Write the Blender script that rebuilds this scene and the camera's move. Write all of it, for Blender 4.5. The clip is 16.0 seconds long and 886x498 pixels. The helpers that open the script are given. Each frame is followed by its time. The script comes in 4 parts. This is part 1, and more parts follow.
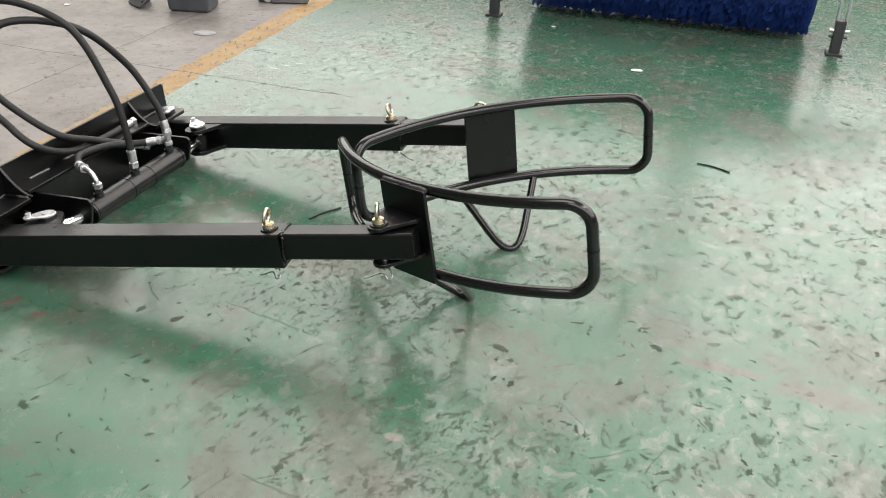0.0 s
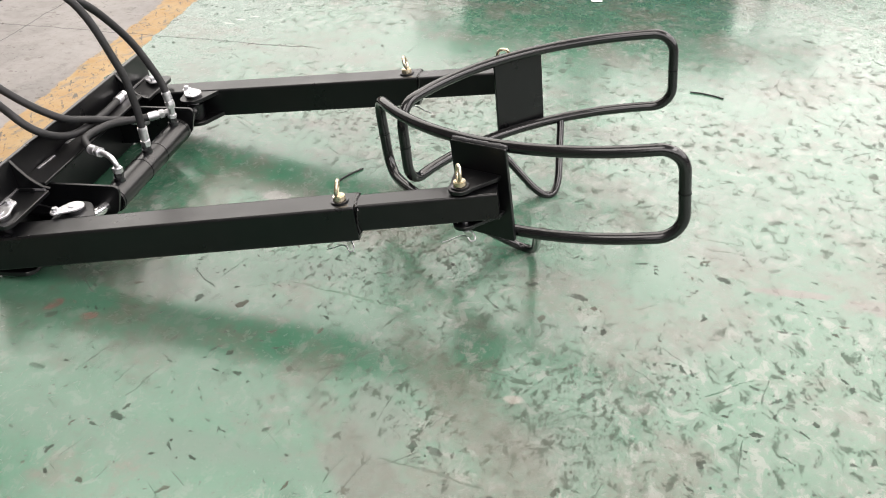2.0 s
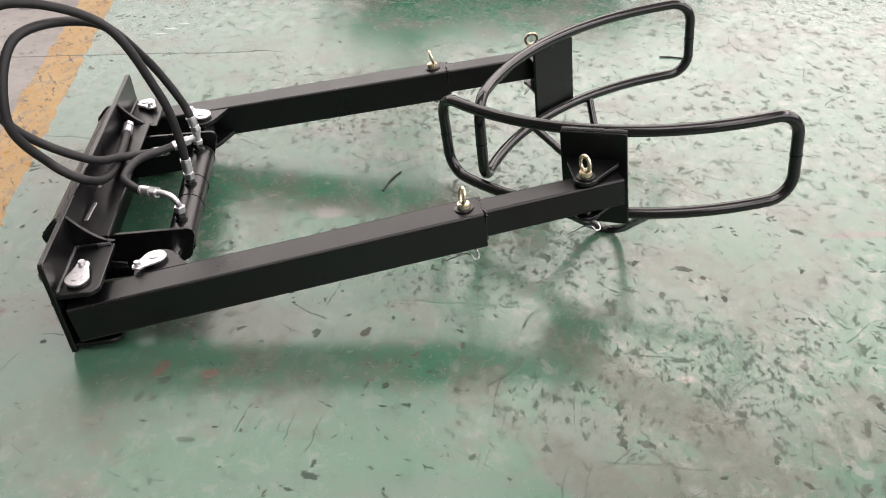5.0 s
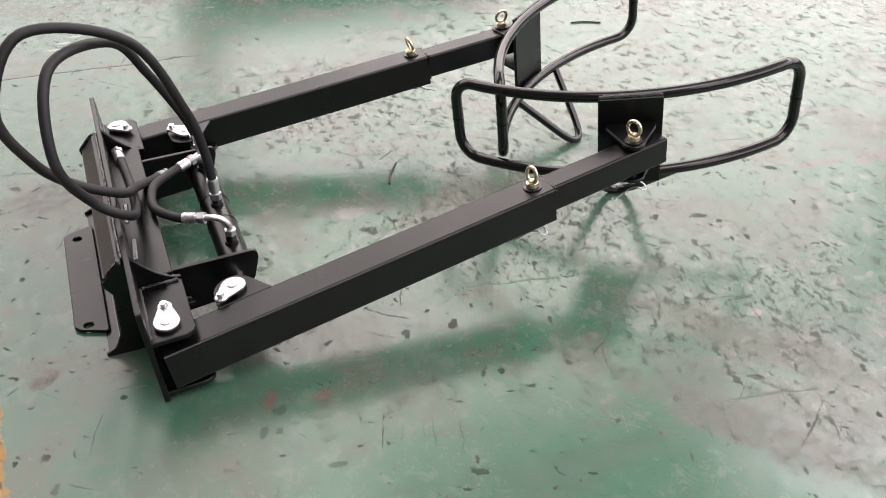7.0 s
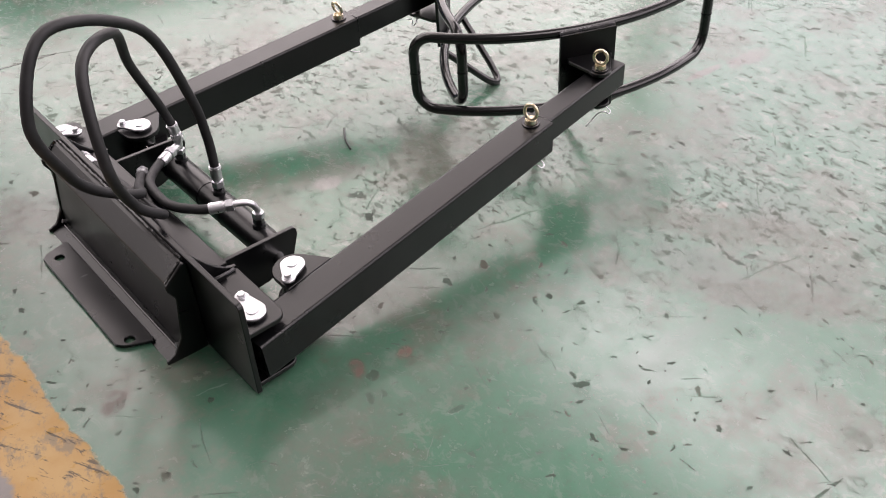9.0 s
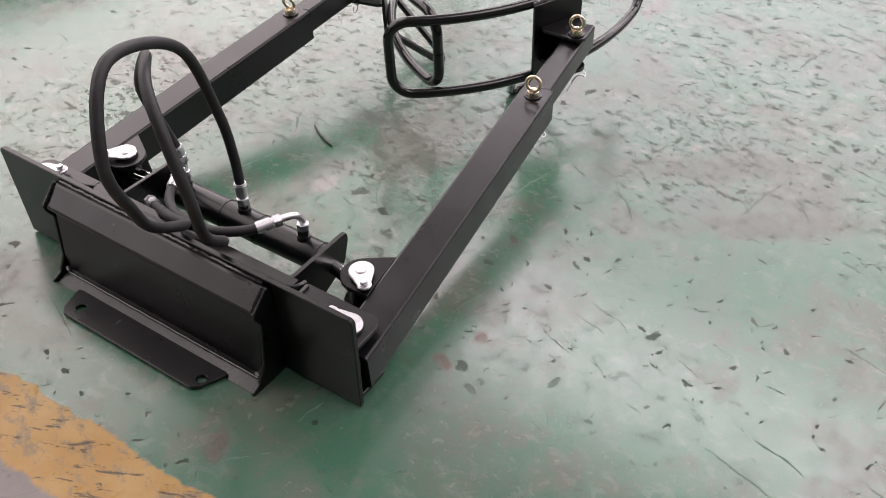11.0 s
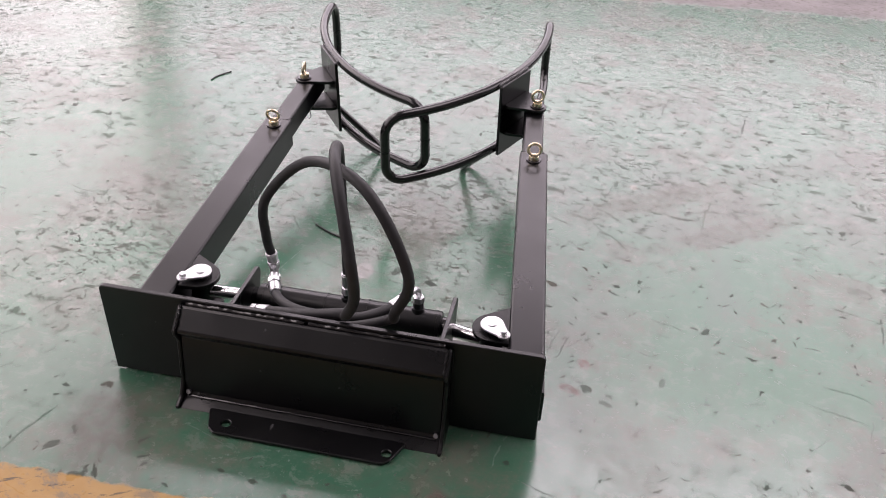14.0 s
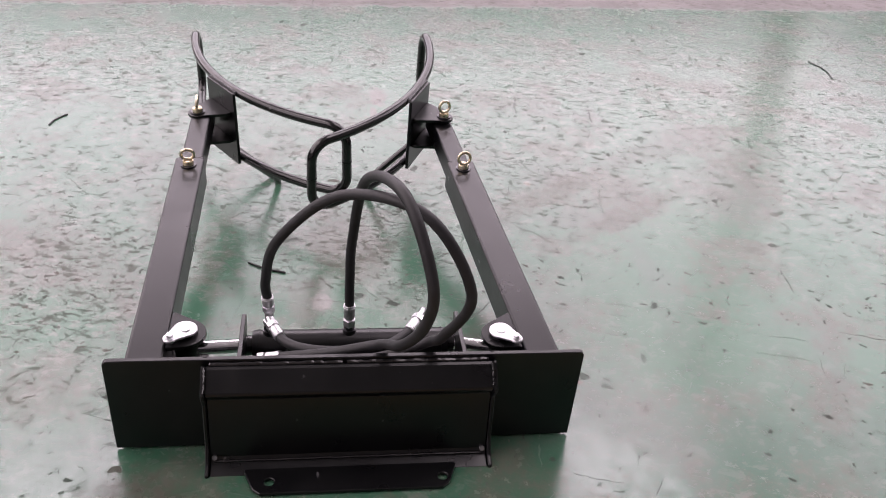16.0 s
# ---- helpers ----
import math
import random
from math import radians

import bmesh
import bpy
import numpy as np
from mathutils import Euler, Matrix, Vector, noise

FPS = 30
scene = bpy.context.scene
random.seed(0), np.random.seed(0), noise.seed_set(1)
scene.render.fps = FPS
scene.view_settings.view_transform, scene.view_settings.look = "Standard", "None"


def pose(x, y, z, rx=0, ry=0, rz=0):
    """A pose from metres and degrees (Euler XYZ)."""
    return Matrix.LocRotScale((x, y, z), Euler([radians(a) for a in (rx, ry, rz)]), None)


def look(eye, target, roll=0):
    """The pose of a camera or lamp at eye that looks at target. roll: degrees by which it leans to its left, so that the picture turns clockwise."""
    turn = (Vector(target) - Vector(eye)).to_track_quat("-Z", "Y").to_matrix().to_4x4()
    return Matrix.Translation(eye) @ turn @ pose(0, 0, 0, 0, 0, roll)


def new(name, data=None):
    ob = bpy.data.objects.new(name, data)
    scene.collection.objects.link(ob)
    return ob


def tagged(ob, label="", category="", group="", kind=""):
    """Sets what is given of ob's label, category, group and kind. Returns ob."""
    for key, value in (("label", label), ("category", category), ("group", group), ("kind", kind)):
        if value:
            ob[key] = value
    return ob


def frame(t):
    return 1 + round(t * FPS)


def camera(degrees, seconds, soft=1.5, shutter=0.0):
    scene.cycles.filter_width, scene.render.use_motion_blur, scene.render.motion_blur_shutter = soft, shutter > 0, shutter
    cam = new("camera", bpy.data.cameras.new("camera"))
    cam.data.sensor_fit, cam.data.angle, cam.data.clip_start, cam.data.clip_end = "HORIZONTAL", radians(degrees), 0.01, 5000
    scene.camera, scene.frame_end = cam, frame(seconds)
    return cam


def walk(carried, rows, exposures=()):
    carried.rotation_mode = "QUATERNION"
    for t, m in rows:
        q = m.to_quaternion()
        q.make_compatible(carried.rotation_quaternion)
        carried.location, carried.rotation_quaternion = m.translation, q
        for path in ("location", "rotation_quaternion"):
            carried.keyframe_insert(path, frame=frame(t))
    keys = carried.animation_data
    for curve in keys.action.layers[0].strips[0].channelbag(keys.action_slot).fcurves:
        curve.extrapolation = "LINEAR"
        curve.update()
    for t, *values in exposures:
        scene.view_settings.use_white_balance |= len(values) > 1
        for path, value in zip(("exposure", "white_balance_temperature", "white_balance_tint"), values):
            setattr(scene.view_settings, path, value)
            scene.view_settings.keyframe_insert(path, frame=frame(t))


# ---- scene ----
cam = camera(53.8, 16.0, 1.0)
PATH = [
    (0, (1.947, -2.079, 1.334), (1.407, -0.428, 0.343), 1.8),
    (0.5, (1.858, -2.054, 1.344), (1.446, -0.396, 0.305), 2.8),
    (1, (1.702, -2.076, 1.351), (1.393, -0.422, 0.27), 2.5),
    (1.5, (1.542, -2.124, 1.352), (1.283, -0.477, 0.246), 1.5),
    (2, (1.446, -2.136, 1.355), (1.197, -0.492, 0.243), 1.2),
    (2.5, (1.333, -2.097, 1.353), (1.091, -0.453, 0.241), 1.0),
    (3, (1.233, -2.054, 1.35), (1.074, -0.399, 0.238), 1.2),
    (3.5, (1.12, -2.053, 1.354), (1.09, -0.389, 0.245), 2.5),
    (4, (0.954, -2.093, 1.363), (1.046, -0.446, 0.232), 2.2),
    (4.5, (0.818, -2.111, 1.349), (0.96, -0.478, 0.203), 1.5),
    (5, (0.672, -2.073, 1.354), (0.866, -0.444, 0.209), 1.3),
    (5.2, (0.615, -2.056, 1.359), (0.842, -0.423, 0.227), 1.4),
    (7.3, (-0.08, -1.838, 1.355), (0.661, -0.407, 0.171), 2.5),
    (7.5, (-0.132, -1.79, 1.358), (0.66, -0.395, 0.165), 2.7),
    (8, (-0.253, -1.723, 1.342), (0.672, -0.431, 0.128), 3.4),
    (8.5, (-0.441, -1.671, 1.341), (0.594, -0.466, 0.126), 3.5),
    (8.7, (-0.509, -1.657, 1.336), (0.559, -0.476, 0.125), 3.5),
    (10.8, (-0.846, -1.267, 1.327), (0.485, -0.418, 0.099), 3.4),
    (11, (-0.909, -1.222, 1.327), (0.442, -0.413, 0.094), 3.2),
    (11.5, (-1.034, -1.127, 1.338), (0.354, -0.397, 0.097), 2.9),
    (12, (-1.085, -1.013, 1.333), (0.365, -0.359, 0.121), 2.5),
    (12.5, (-1.111, -0.859, 1.34), (0.408, -0.331, 0.151), 2.7),
    (13, (-1.18, -0.752, 1.329), (0.423, -0.372, 0.193), 3.9),
    (13.5, (-1.342, -0.634, 1.344), (0.318, -0.331, 0.271), 3.8),
    (14, (-1.46, -0.519, 1.342), (0.239, -0.229, 0.326), 3.5),
    (14.5, (-1.463, -0.379, 1.338), (0.271, -0.141, 0.371), 3.1),
    (15, (-1.45, -0.238, 1.337), (0.296, -0.146, 0.365), 4.1),
    (15.5, (-1.45, -0.11, 1.33), (0.292, -0.202, 0.351), 5.1),
    (16, (-1.488, 0.067, 1.334), (0.241, -0.214, 0.368), 4.3),
]
EXPOSURE = [
    (0.0, -0.10, 6750, 13), (0.5, 0.1, 6750, 13), (1.0, 0.17, 6750, 14), (2.5, 0.20, 6800, 16), (4.0, 0.10, 6850, 19), (5.0, -0.08, 6850, 20),
    (8.0, -0.13, 6750, 24), (11.0, -0.26, 6700, 26), (12.5, -0.26, 6700, 27), (14.0, -0.22, 6650, 31), (16.0, -0.2, 6650, 34),
]
walk(cam, [(t, look(eye, target, roll)) for t, eye, target, roll in PATH], EXPOSURE)

# ---- light ----
world = bpy.data.worlds.new("sky")
scene.world = world
world.use_nodes = True
wn = world.node_tree.nodes
sky = wn.new("ShaderNodeTexSky")
sky.sky_type, sky.sun_disc = "NISHITA", False
sky.sun_elevation, sky.sun_rotation = radians(45), radians(30)
world.node_tree.links.new(sky.outputs[0], wn["Background"].inputs[0])
wn["Background"].inputs[1].default_value = 0.07


def daylight(name, at, target, wide, high, glow, colour=(1.0, 0.98, 0.95)):
    """An added area lamp for the sky in an unseen opening; glow is its brightness."""
    lamp = bpy.data.lights.new(name, "AREA")
    lamp.shape, lamp.size, lamp.size_y, lamp.color = "RECTANGLE", wide, high, colour
    lamp.energy = glow * math.pi * wide * high
    ob = new(name, lamp)
    ob.matrix_world = look(at, target)
    return ob


# unseen openings added for light: bands in long and end walls, three in roof
NORTH_BANDS = ((-15.0, 1.4, 2.3, 13.3), (1.8, 17.0, 2.5, 13.3))
SOUTH_BAND = (2.0, 17.0, 3.6, 13.0)
EAST_BAND = (-10.5, 9.8, 4.2, 13.4)
ROOF_FILL = (-3.5, 5.5, -10.4, -2.0)
ROOF_NORTH = (-9.0, 3.5, 5.5, 10.0)
ROOF_EAST = (12.3, 16.8, -9.5, 9.2)


def band(name, opening, at, axis, glow, colour):
    a, b, z0, z1 = opening
    mid, z = (a + b) / 2, (z0 + z1) / 2
    eye, target = ((mid, at, z), (mid, 0, z)) if axis == "x" else ((at, mid, z), (0, mid, z))
    daylight(name, eye, target, b - a, z1 - z0, glow, colour)


def roof(name, opening, glow, colour):
    x0, x1, y0, y1 = opening
    x, y = (x0 + x1) / 2, (y0 + y1) / 2
    daylight(name, (x, y, 13.9), (x, y, 0), x1 - x0, y1 - y0, glow, colour)


band("north_west_window_light", NORTH_BANDS[0], 10.2, "x", 2.7, (1.0, 0.98, 0.89))
band("north_east_window_light", NORTH_BANDS[1], 10.2, "x", 3.6, (1.0, 0.98, 0.91))
band("east_window_light", EAST_BAND, 17.8, "y", 3.1, (1.0, 0.99, 0.95))
band("south_window_light", SOUTH_BAND, -10.7, "x", 3.0, (1.0, 0.99, 0.96))
# extra overhead lamp, added only to lift the diffuse light
roof("roof_fill_light", ROOF_FILL, 5.0, (1.0, 0.99, 0.95))
roof("rooflight_north", ROOF_NORTH, 4.8, (1.0, 0.98, 0.90))
roof("rooflight_east", ROOF_EAST, 8.0, (1.0, 0.98, 0.97))


# ---- materials ----
class Nodes:
    """A small wrapper to write node materials in few lines."""

    def __init__(self, name):
        self.mat = bpy.data.materials.new(name)
        self.mat.use_nodes = True
        self.t = self.mat.node_tree
        self.bsdf = self.t.nodes["Principled BSDF"]
        self.pos = self.t.nodes.new("ShaderNodeTexCoord").outputs["Object"]

    def put(self, socket, value):
        if isinstance(value, bpy.types.NodeSocket):
            self.t.links.new(value, socket)
        elif isinstance(value, (tuple, list)) and len(value) == 3 and socket.type == "RGBA":
            socket.default_value = (*value, 1.0)
        else:
            socket.default_value = value

    def node(self, kind, out=0, **inputs):
        n = self.t.nodes.new(kind)
        for key, value in inputs.items():
            self.put(n.inputs[key.replace("_", " ")], value)
        return n.outputs[out]

    def math(self, op, a, b=0.0, clamp=False):
        n = self.t.nodes.new("ShaderNodeMath")
        n.operation, n.use_clamp = op, clamp
        self.put(n.inputs[0], a)
        self.put(n.inputs[1], b)
        return n.outputs[0]

    def noise(self, scale, detail=4.0, rough=0.55, vec=None, distortion=0.0, out=0):
        return self.node("ShaderNodeTexNoise", out, Vector=vec or self.pos, Scale=scale, Detail=detail, Roughness=rough, Distortion=distortion)

    def ramp(self, value, lo, hi, a=0.0, b=1.0):
        n = self.t.nodes.new("ShaderNodeMapRange")
        n.interpolation_type = "SMOOTHSTEP"
        for key, v in (("Value", value), ("From Min", lo), ("From Max", hi), ("To Min", a), ("To Max", b)):
            self.put(n.inputs[key], v)
        return n.outputs[0]

    def mix(self, fac, a, b, blend="MIX"):
        n = self.t.nodes.new("ShaderNodeMix")
        n.data_type, n.blend_type = "RGBA", blend
        self.put(n.inputs[0], fac)
        self.put(n.inputs[6], a)
        self.put(n.inputs[7], b)
        return n.outputs[2]

    def scaled(self, sx, sy, sz, turn=0.0, move=(0, 0, 0), base=None):
        """Turned first and then stretched, so that the grain runs along the turned axis."""
        r = self.t.nodes.new("ShaderNodeMapping")
        r.inputs["Rotation"].default_value = (0, 0, radians(turn))
        self.put(r.inputs["Vector"], base or self.pos)
        n = self.t.nodes.new("ShaderNodeMapping")
        n.inputs["Scale"].default_value = (sx, sy, sz)
        n.inputs["Location"].default_value = move
        self.put(n.inputs["Vector"], r.outputs[0])
        return n.outputs[0]

    def bump(self, height, strength, distance=0.002):
        n = self.t.nodes.new("ShaderNodeBump")
        n.inputs["Strength"].default_value, n.inputs["Distance"].default_value = strength, distance
        self.put(n.inputs["Height"], height)
        self.put(self.bsdf.inputs["Normal"], n.outputs[0])

    def done(self, colour, roughness, metal=0.0, **more):
        self.put(self.bsdf.inputs["Base Color"], colour)
        self.put(self.bsdf.inputs["Roughness"], roughness)
        self.put(self.bsdf.inputs["Metallic"], metal)
        for key, value in more.items():
            self.put(self.bsdf.inputs[key.replace("_", " ")], value)
        return self.mat


def painted_steel(name, colour, rough, dust=0.25, gloss=0.5):
    n = Nodes(name)
    big, fine = n.noise(6.0, 3), n.noise(240.0, 2)
    dusty = n.math("MULTIPLY", n.ramp(n.noise(18.0, 6, 0.65), 0.5, 0.75), dust)
    col = n.mix(dusty, n.mix(big, colour, tuple(c * 1.5 for c in colour)), (0.10, 0.095, 0.09))
    scuff = n.ramp(n.noise(38.0, 3, 0.5, vec=n.scaled(0.25, 1.0, 1.0)), 0.73, 0.78, 0.0, 0.35)
    col = n.mix(scuff, col, (0.16, 0.16, 0.165))
    n.bump(n.math("ADD", fine, n.math("MULTIPLY", big, 2.0)), 0.07, 0.001)
    return n.done(col, n.ramp(n.noise(9.0, 3), 0.3, 0.7, rough - 0.03, rough + 0.04), Specular_IOR_Level=gloss)


def metal(name, colour, rough, spots=(0.3, 0.3, 0.3), amount=0.3):
    n = Nodes(name)
    patch = n.math("MULTIPLY", n.ramp(n.noise(70.0, 4, 0.6), 0.48, 0.66), amount)
    n.bump(n.noise(180.0, 3), 0.15, 0.001)
    return n.done(n.mix(patch, colour, spots), n.ramp(n.noise(90.0, 3), 0.3, 0.7, rough - 0.06, rough + 0.12), 1.0)


def rubber(name, colour):
    n = Nodes(name)
    weave = n.noise(420.0, 2)
    n.bump(weave, 0.3, 0.0006)
    return n.done(n.mix(n.ramp(n.noise(30.0, 5), 0.45, 0.75), colour, tuple(c * 1.9 for c in colour)), 0.58)


def plastic(name, colour, rough=0.5):
    n = Nodes(name)
    n.bump(n.noise(160.0, 3), 0.1, 0.001)
    return n.done(n.mix(n.ramp(n.noise(9.0, 5), 0.4, 0.75, 0.0, 0.5), colour, tuple(min(1, c * 1.6 + 0.02) for c in colour)), rough)


def floor_material():
    """Green floor paint, worn and chipped, a yellow line and bare concrete beyond it."""
    n = Nodes("painted_workshop_floor")
    sep = n.t.nodes.new("ShaderNodeSeparateXYZ")
    n.put(sep.inputs[0], n.pos)
    x, y = sep.outputs[0], sep.outputs[1]
    warp = n.noise(5.0, 4, 0.6, out=1)
    add = n.t.nodes.new("ShaderNodeVectorMath")
    add.operation = "MULTIPLY_ADD"
    n.put(add.inputs[0], warp)
    add.inputs[1].default_value = (0.05, 0.05, 0.05)
    n.put(add.inputs[2], n.pos)
    bent = add.outputs[0]
    warp2 = n.noise(24.0, 4, 0.65, out=1)
    add2 = n.t.nodes.new("ShaderNodeVectorMath")
    add2.operation = "MULTIPLY_ADD"
    n.put(add2.inputs[0], warp2)
    add2.inputs[1].default_value = (0.045, 0.045, 0.045)
    n.put(add2.inputs[2], n.pos)
    rough_pos = add2.outputs[0]

    broad = n.noise(0.9, 5, 0.6)
    mid = n.noise(4.5, 6, 0.62, vec=bent)
    fine = n.noise(55.0, 5, 0.65)
    green = n.mix(n.ramp(broad, 0.35, 0.65), (0.032, 0.134, 0.076), (0.055, 0.140, 0.090))
    green = n.mix(n.ramp(n.noise(1.7, 4, 0.6, vec=bent), 0.52, 0.68, 0.0, 0.6), green, (0.022, 0.120, 0.064))
    edge = n.math("MULTIPLY", n.math("SUBTRACT", n.noise(2.1, 4, 0.6, vec=n.scaled(1, 1, 1, 0, (2.7, 9.2, 0))), 0.5), 1.1)
    ragged, blotch, grain = n.noise(34.0, 3, 0.6), n.noise(13.0, 5, 0.7), n.noise(40.0, 4, 0.7)
    crowds = [n.ramp(n.noise(1.4, 3, 0.6, vec=n.scaled(1, 1, 1, 0, (k, 4.0 - k, 0))), 0.38, 0.56, 0.45, 0.9) for k in (3.3, 8.8)]
    # sounder paint beside the near arm and round the mounting end
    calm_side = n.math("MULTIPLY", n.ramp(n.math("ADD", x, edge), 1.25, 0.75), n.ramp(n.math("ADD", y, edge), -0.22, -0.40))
    calm_shaded_end = n.ramp(n.math("ADD", x, n.math("MULTIPLY", edge, 0.4)), 0.24, -0.02)
    calm = n.math("MAXIMUM", calm_side, calm_shaded_end)
    # shade and missing glare by the mounting end, put into the floor colour
    green = n.mix(n.math("MULTIPLY", calm_shaded_end, 0.55), green, (0.024, 0.080, 0.050))
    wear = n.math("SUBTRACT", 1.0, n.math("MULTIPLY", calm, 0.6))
    # paint rubbed thin, down to a pale grey green
    thin_paint = n.math("MULTIPLY", n.ramp(mid, 0.44, 0.62), n.ramp(fine, 0.34, 0.60))
    green = n.mix(n.math("MULTIPLY", thin_paint, n.math("MULTIPLY", wear, 0.55)), green, (0.115, 0.145, 0.12))
    dull = n.math("MULTIPLY", thin_paint, 0.15)
    # brown grime rubbed into the paint
    grime = n.ramp(n.noise(3.1, 7, 0.7, vec=n.scaled(1, 1, 1, 0, (1.4, 2.1, 0))), 0.47, 0.61, 0.0, 0.8)
    grime = n.math("MULTIPLY", grime, n.ramp(grain, 0.34, 0.58, 0.5, 1.0))
    green = n.mix(grime, green, (0.098, 0.104, 0.080))
    dull = n.math("MAXIMUM", dull, n.math("MULTIPLY", grime, 0.35))
    # pale mottling, drawn out a little along the bay
    zone = n.math("MULTIPLY", n.ramp(n.noise(1.3, 4, 0.6, vec=n.scaled(1, 1, 1, 0, (8.3, 0.6, 0))), 0.36, 0.50), wear)
    streak = n.noise(17.0, 8, 0.72, vec=n.scaled(1.35, 1.0, 1.0, 6), distortion=0.5)
    green = n.mix(n.math("MULTIPLY", n.math("MULTIPLY", n.ramp(streak, 0.53, 0.60), zone), 0.6), green, (0.215, 0.23, 0.205))
    rub = n.math("MULTIPLY", n.ramp(streak, 0.47, 0.39), zone)
    green = n.mix(n.math("MULTIPLY", rub, 0.65), green, (0.055, 0.068, 0.052))
    dull = n.math("MAXIMUM", dull, n.math("MULTIPLY", rub, 0.8))
    # crosswise scuffs that take the gloss off
    marks = n.noise(24.0, 8, 0.74, vec=n.scaled(1.25, 0.9, 1.0, -6, (6, 2, 0)), distortion=0.5)
    rubbed = n.math("MULTIPLY", wear, n.ramp(n.noise(1.1, 5, 0.7, vec=n.scaled(1, 1, 1, 0, (7.7, 1.3, 0))), 0.40, 0.56, 0.1, 1.0))
    dull = n.math("MAXIMUM", dull, n.math("MULTIPLY", n.math("MULTIPLY", n.ramp(marks, 0.455, 0.39), rubbed), 0.4))
    # where steel has been dragged about most: dark flecks and bruises
    scuffed = None
    for cx, cy, rx, ry in ((1.0, -0.05, 0.45, 0.38), (1.35, -0.72, 0.42, 0.26), (0.75, 0.75, 0.45, 0.3)):
        ox, oy = n.math("DIVIDE", n.math("SUBTRACT", x, cx), rx), n.math("DIVIDE", n.math("SUBTRACT", y, cy), ry)
        near = n.math("ADD", n.math("SQRT", n.math("ADD", n.math("MULTIPLY", ox, ox), n.math("MULTIPLY", oy, oy))), n.math("MULTIPLY", n.math("SUBTRACT", blotch, 0.5), 1.2))
        spread = n.ramp(near, 0.6, 1.3, 1.0, 0.0)
        scuffed = spread if scuffed is None else n.math("MAXIMUM", scuffed, spread)
    fleck = n.math("MULTIPLY", n.ramp(n.noise(34.0, 6, 0.68, vec=n.scaled(1.5, 0.8, 1, 18, (4, 1, 0)), distortion=0.3), 0.455, 0.405), scuffed)
    green = n.mix(n.math("MULTIPLY", fleck, 0.6), green, (0.04, 0.044, 0.034))
    dull = n.math("MAXIMUM", dull, n.math("MULTIPLY", fleck, 0.85))
    tyre = n.math("MULTIPLY", n.ramp(n.noise(2.6, 4, 0.55, vec=n.scaled(0.35, 1.3, 1.0, 8, (3.1, 1.7, 0))), 0.55, 0.72), 0.35)
    green = n.mix(tyre, green, (0.085, 0.095, 0.085))

    specks = n.noise(120.0, 4, 0.7)
    green = n.mix(n.math("MULTIPLY", wear, n.ramp(specks, 0.60, 0.68, 0.0, 0.7)), green, (0.04, 0.046, 0.038))
    green = n.mix(n.math("MULTIPLY", wear, n.ramp(specks, 0.39, 0.31, 0.0, 0.35)), green, (0.26, 0.27, 0.25))

    def chips(scale, share, size, seed, stretch=1.0, turn=0.0, base=None):
        v = n.t.nodes.new("ShaderNodeTexVoronoi")
        v.voronoi_dimensions = "2D"
        n.put(v.inputs["Vector"], n.scaled(1.0, stretch, 1.0, turn, (seed, seed * 0.7, 0), base or rough_pos))
        v.inputs["Scale"].default_value = scale
        s = n.t.nodes.new("ShaderNodeSeparateColor")
        n.put(s.inputs[0], v.outputs["Color"])
        chosen = n.math("LESS_THAN", s.outputs[0], share)
        reach = n.math("MULTIPLY", n.math("ADD", n.math("MULTIPLY", s.outputs[1], s.outputs[1]), 0.22), size)
        reach = n.math("MULTIPLY", reach, n.ramp(ragged, 0.34, 0.62, 0.45, 1.3))
        spot = n.ramp(n.math("SUBTRACT", v.outputs["Distance"], reach), -0.018, 0.010, 1.0, 0.0)
        return n.math("MULTIPLY", n.math("MULTIPLY", spot, chosen), crowds[int(seed) % 2]), s.outputs[2]

    height = n.math("ADD", n.math("MULTIPLY", fine, 0.22), n.math("MULTIPLY", n.math("MULTIPLY", n.noise(30.0, 7, 0.7, vec=n.scaled(1.2, 0.9, 1, 10)), zone), 0.65))
    for scale, share, size, seed, stretch, turn in ((3.6, 0.36, 0.080, 3.3, 1.8, 25), (5.0, 0.32, 0.080, 6.3, 1.5, -50), (6.0, 0.17, 0.10, 0.4, 3.2, -30), (6.4, 0.17, 0.10, 7.9, 3.4, 60), (13.0, 0.17, 0.15, 1.2, 2.0, 100), (17.0, 0.14, 0.16, 9.2, 2.6, 30), (40.0, 0.10, 0.2, 4.1, 1.4, 0)):
        spot, hue = chips(scale, share, size, seed, stretch, turn)
        tone = n.mix(n.ramp(hue, 0.72, 0.9), (0.026, 0.030, 0.024), (0.075, 0.062, 0.05))
        green = n.mix(n.math("MULTIPLY", spot, 0.85), green, tone)
        height = n.math("SUBTRACT", height, n.math("MULTIPLY", spot, 0.8))
        dull = n.math("MAXIMUM", dull, spot)
    for scale, share, size, seed, turn in ((2.2, 0.026, 0.26, 11.3, 12), (2.6, 0.024, 0.26, 14.1, -33), (4.4, 0.028, 0.28, 21.2, -70), (5.2, 0.028, 0.28, 24.9, 40)):
        spot, hue = chips(scale, share, size, seed, 30.0, turn, bent)
        green = n.mix(n.math("MULTIPLY", spot, n.ramp(hue, 0.3, 0.9, 0.65, 0.2)), green, n.mix(n.ramp(hue, 0.78, 0.86), (0.032, 0.036, 0.03), (0.22, 0.23, 0.21)))
        height = n.math("SUBTRACT", height, n.math("MULTIPLY", spot, 0.5))
        dull = n.math("MAXIMUM", dull, n.math("MULTIPLY", spot, 0.8))

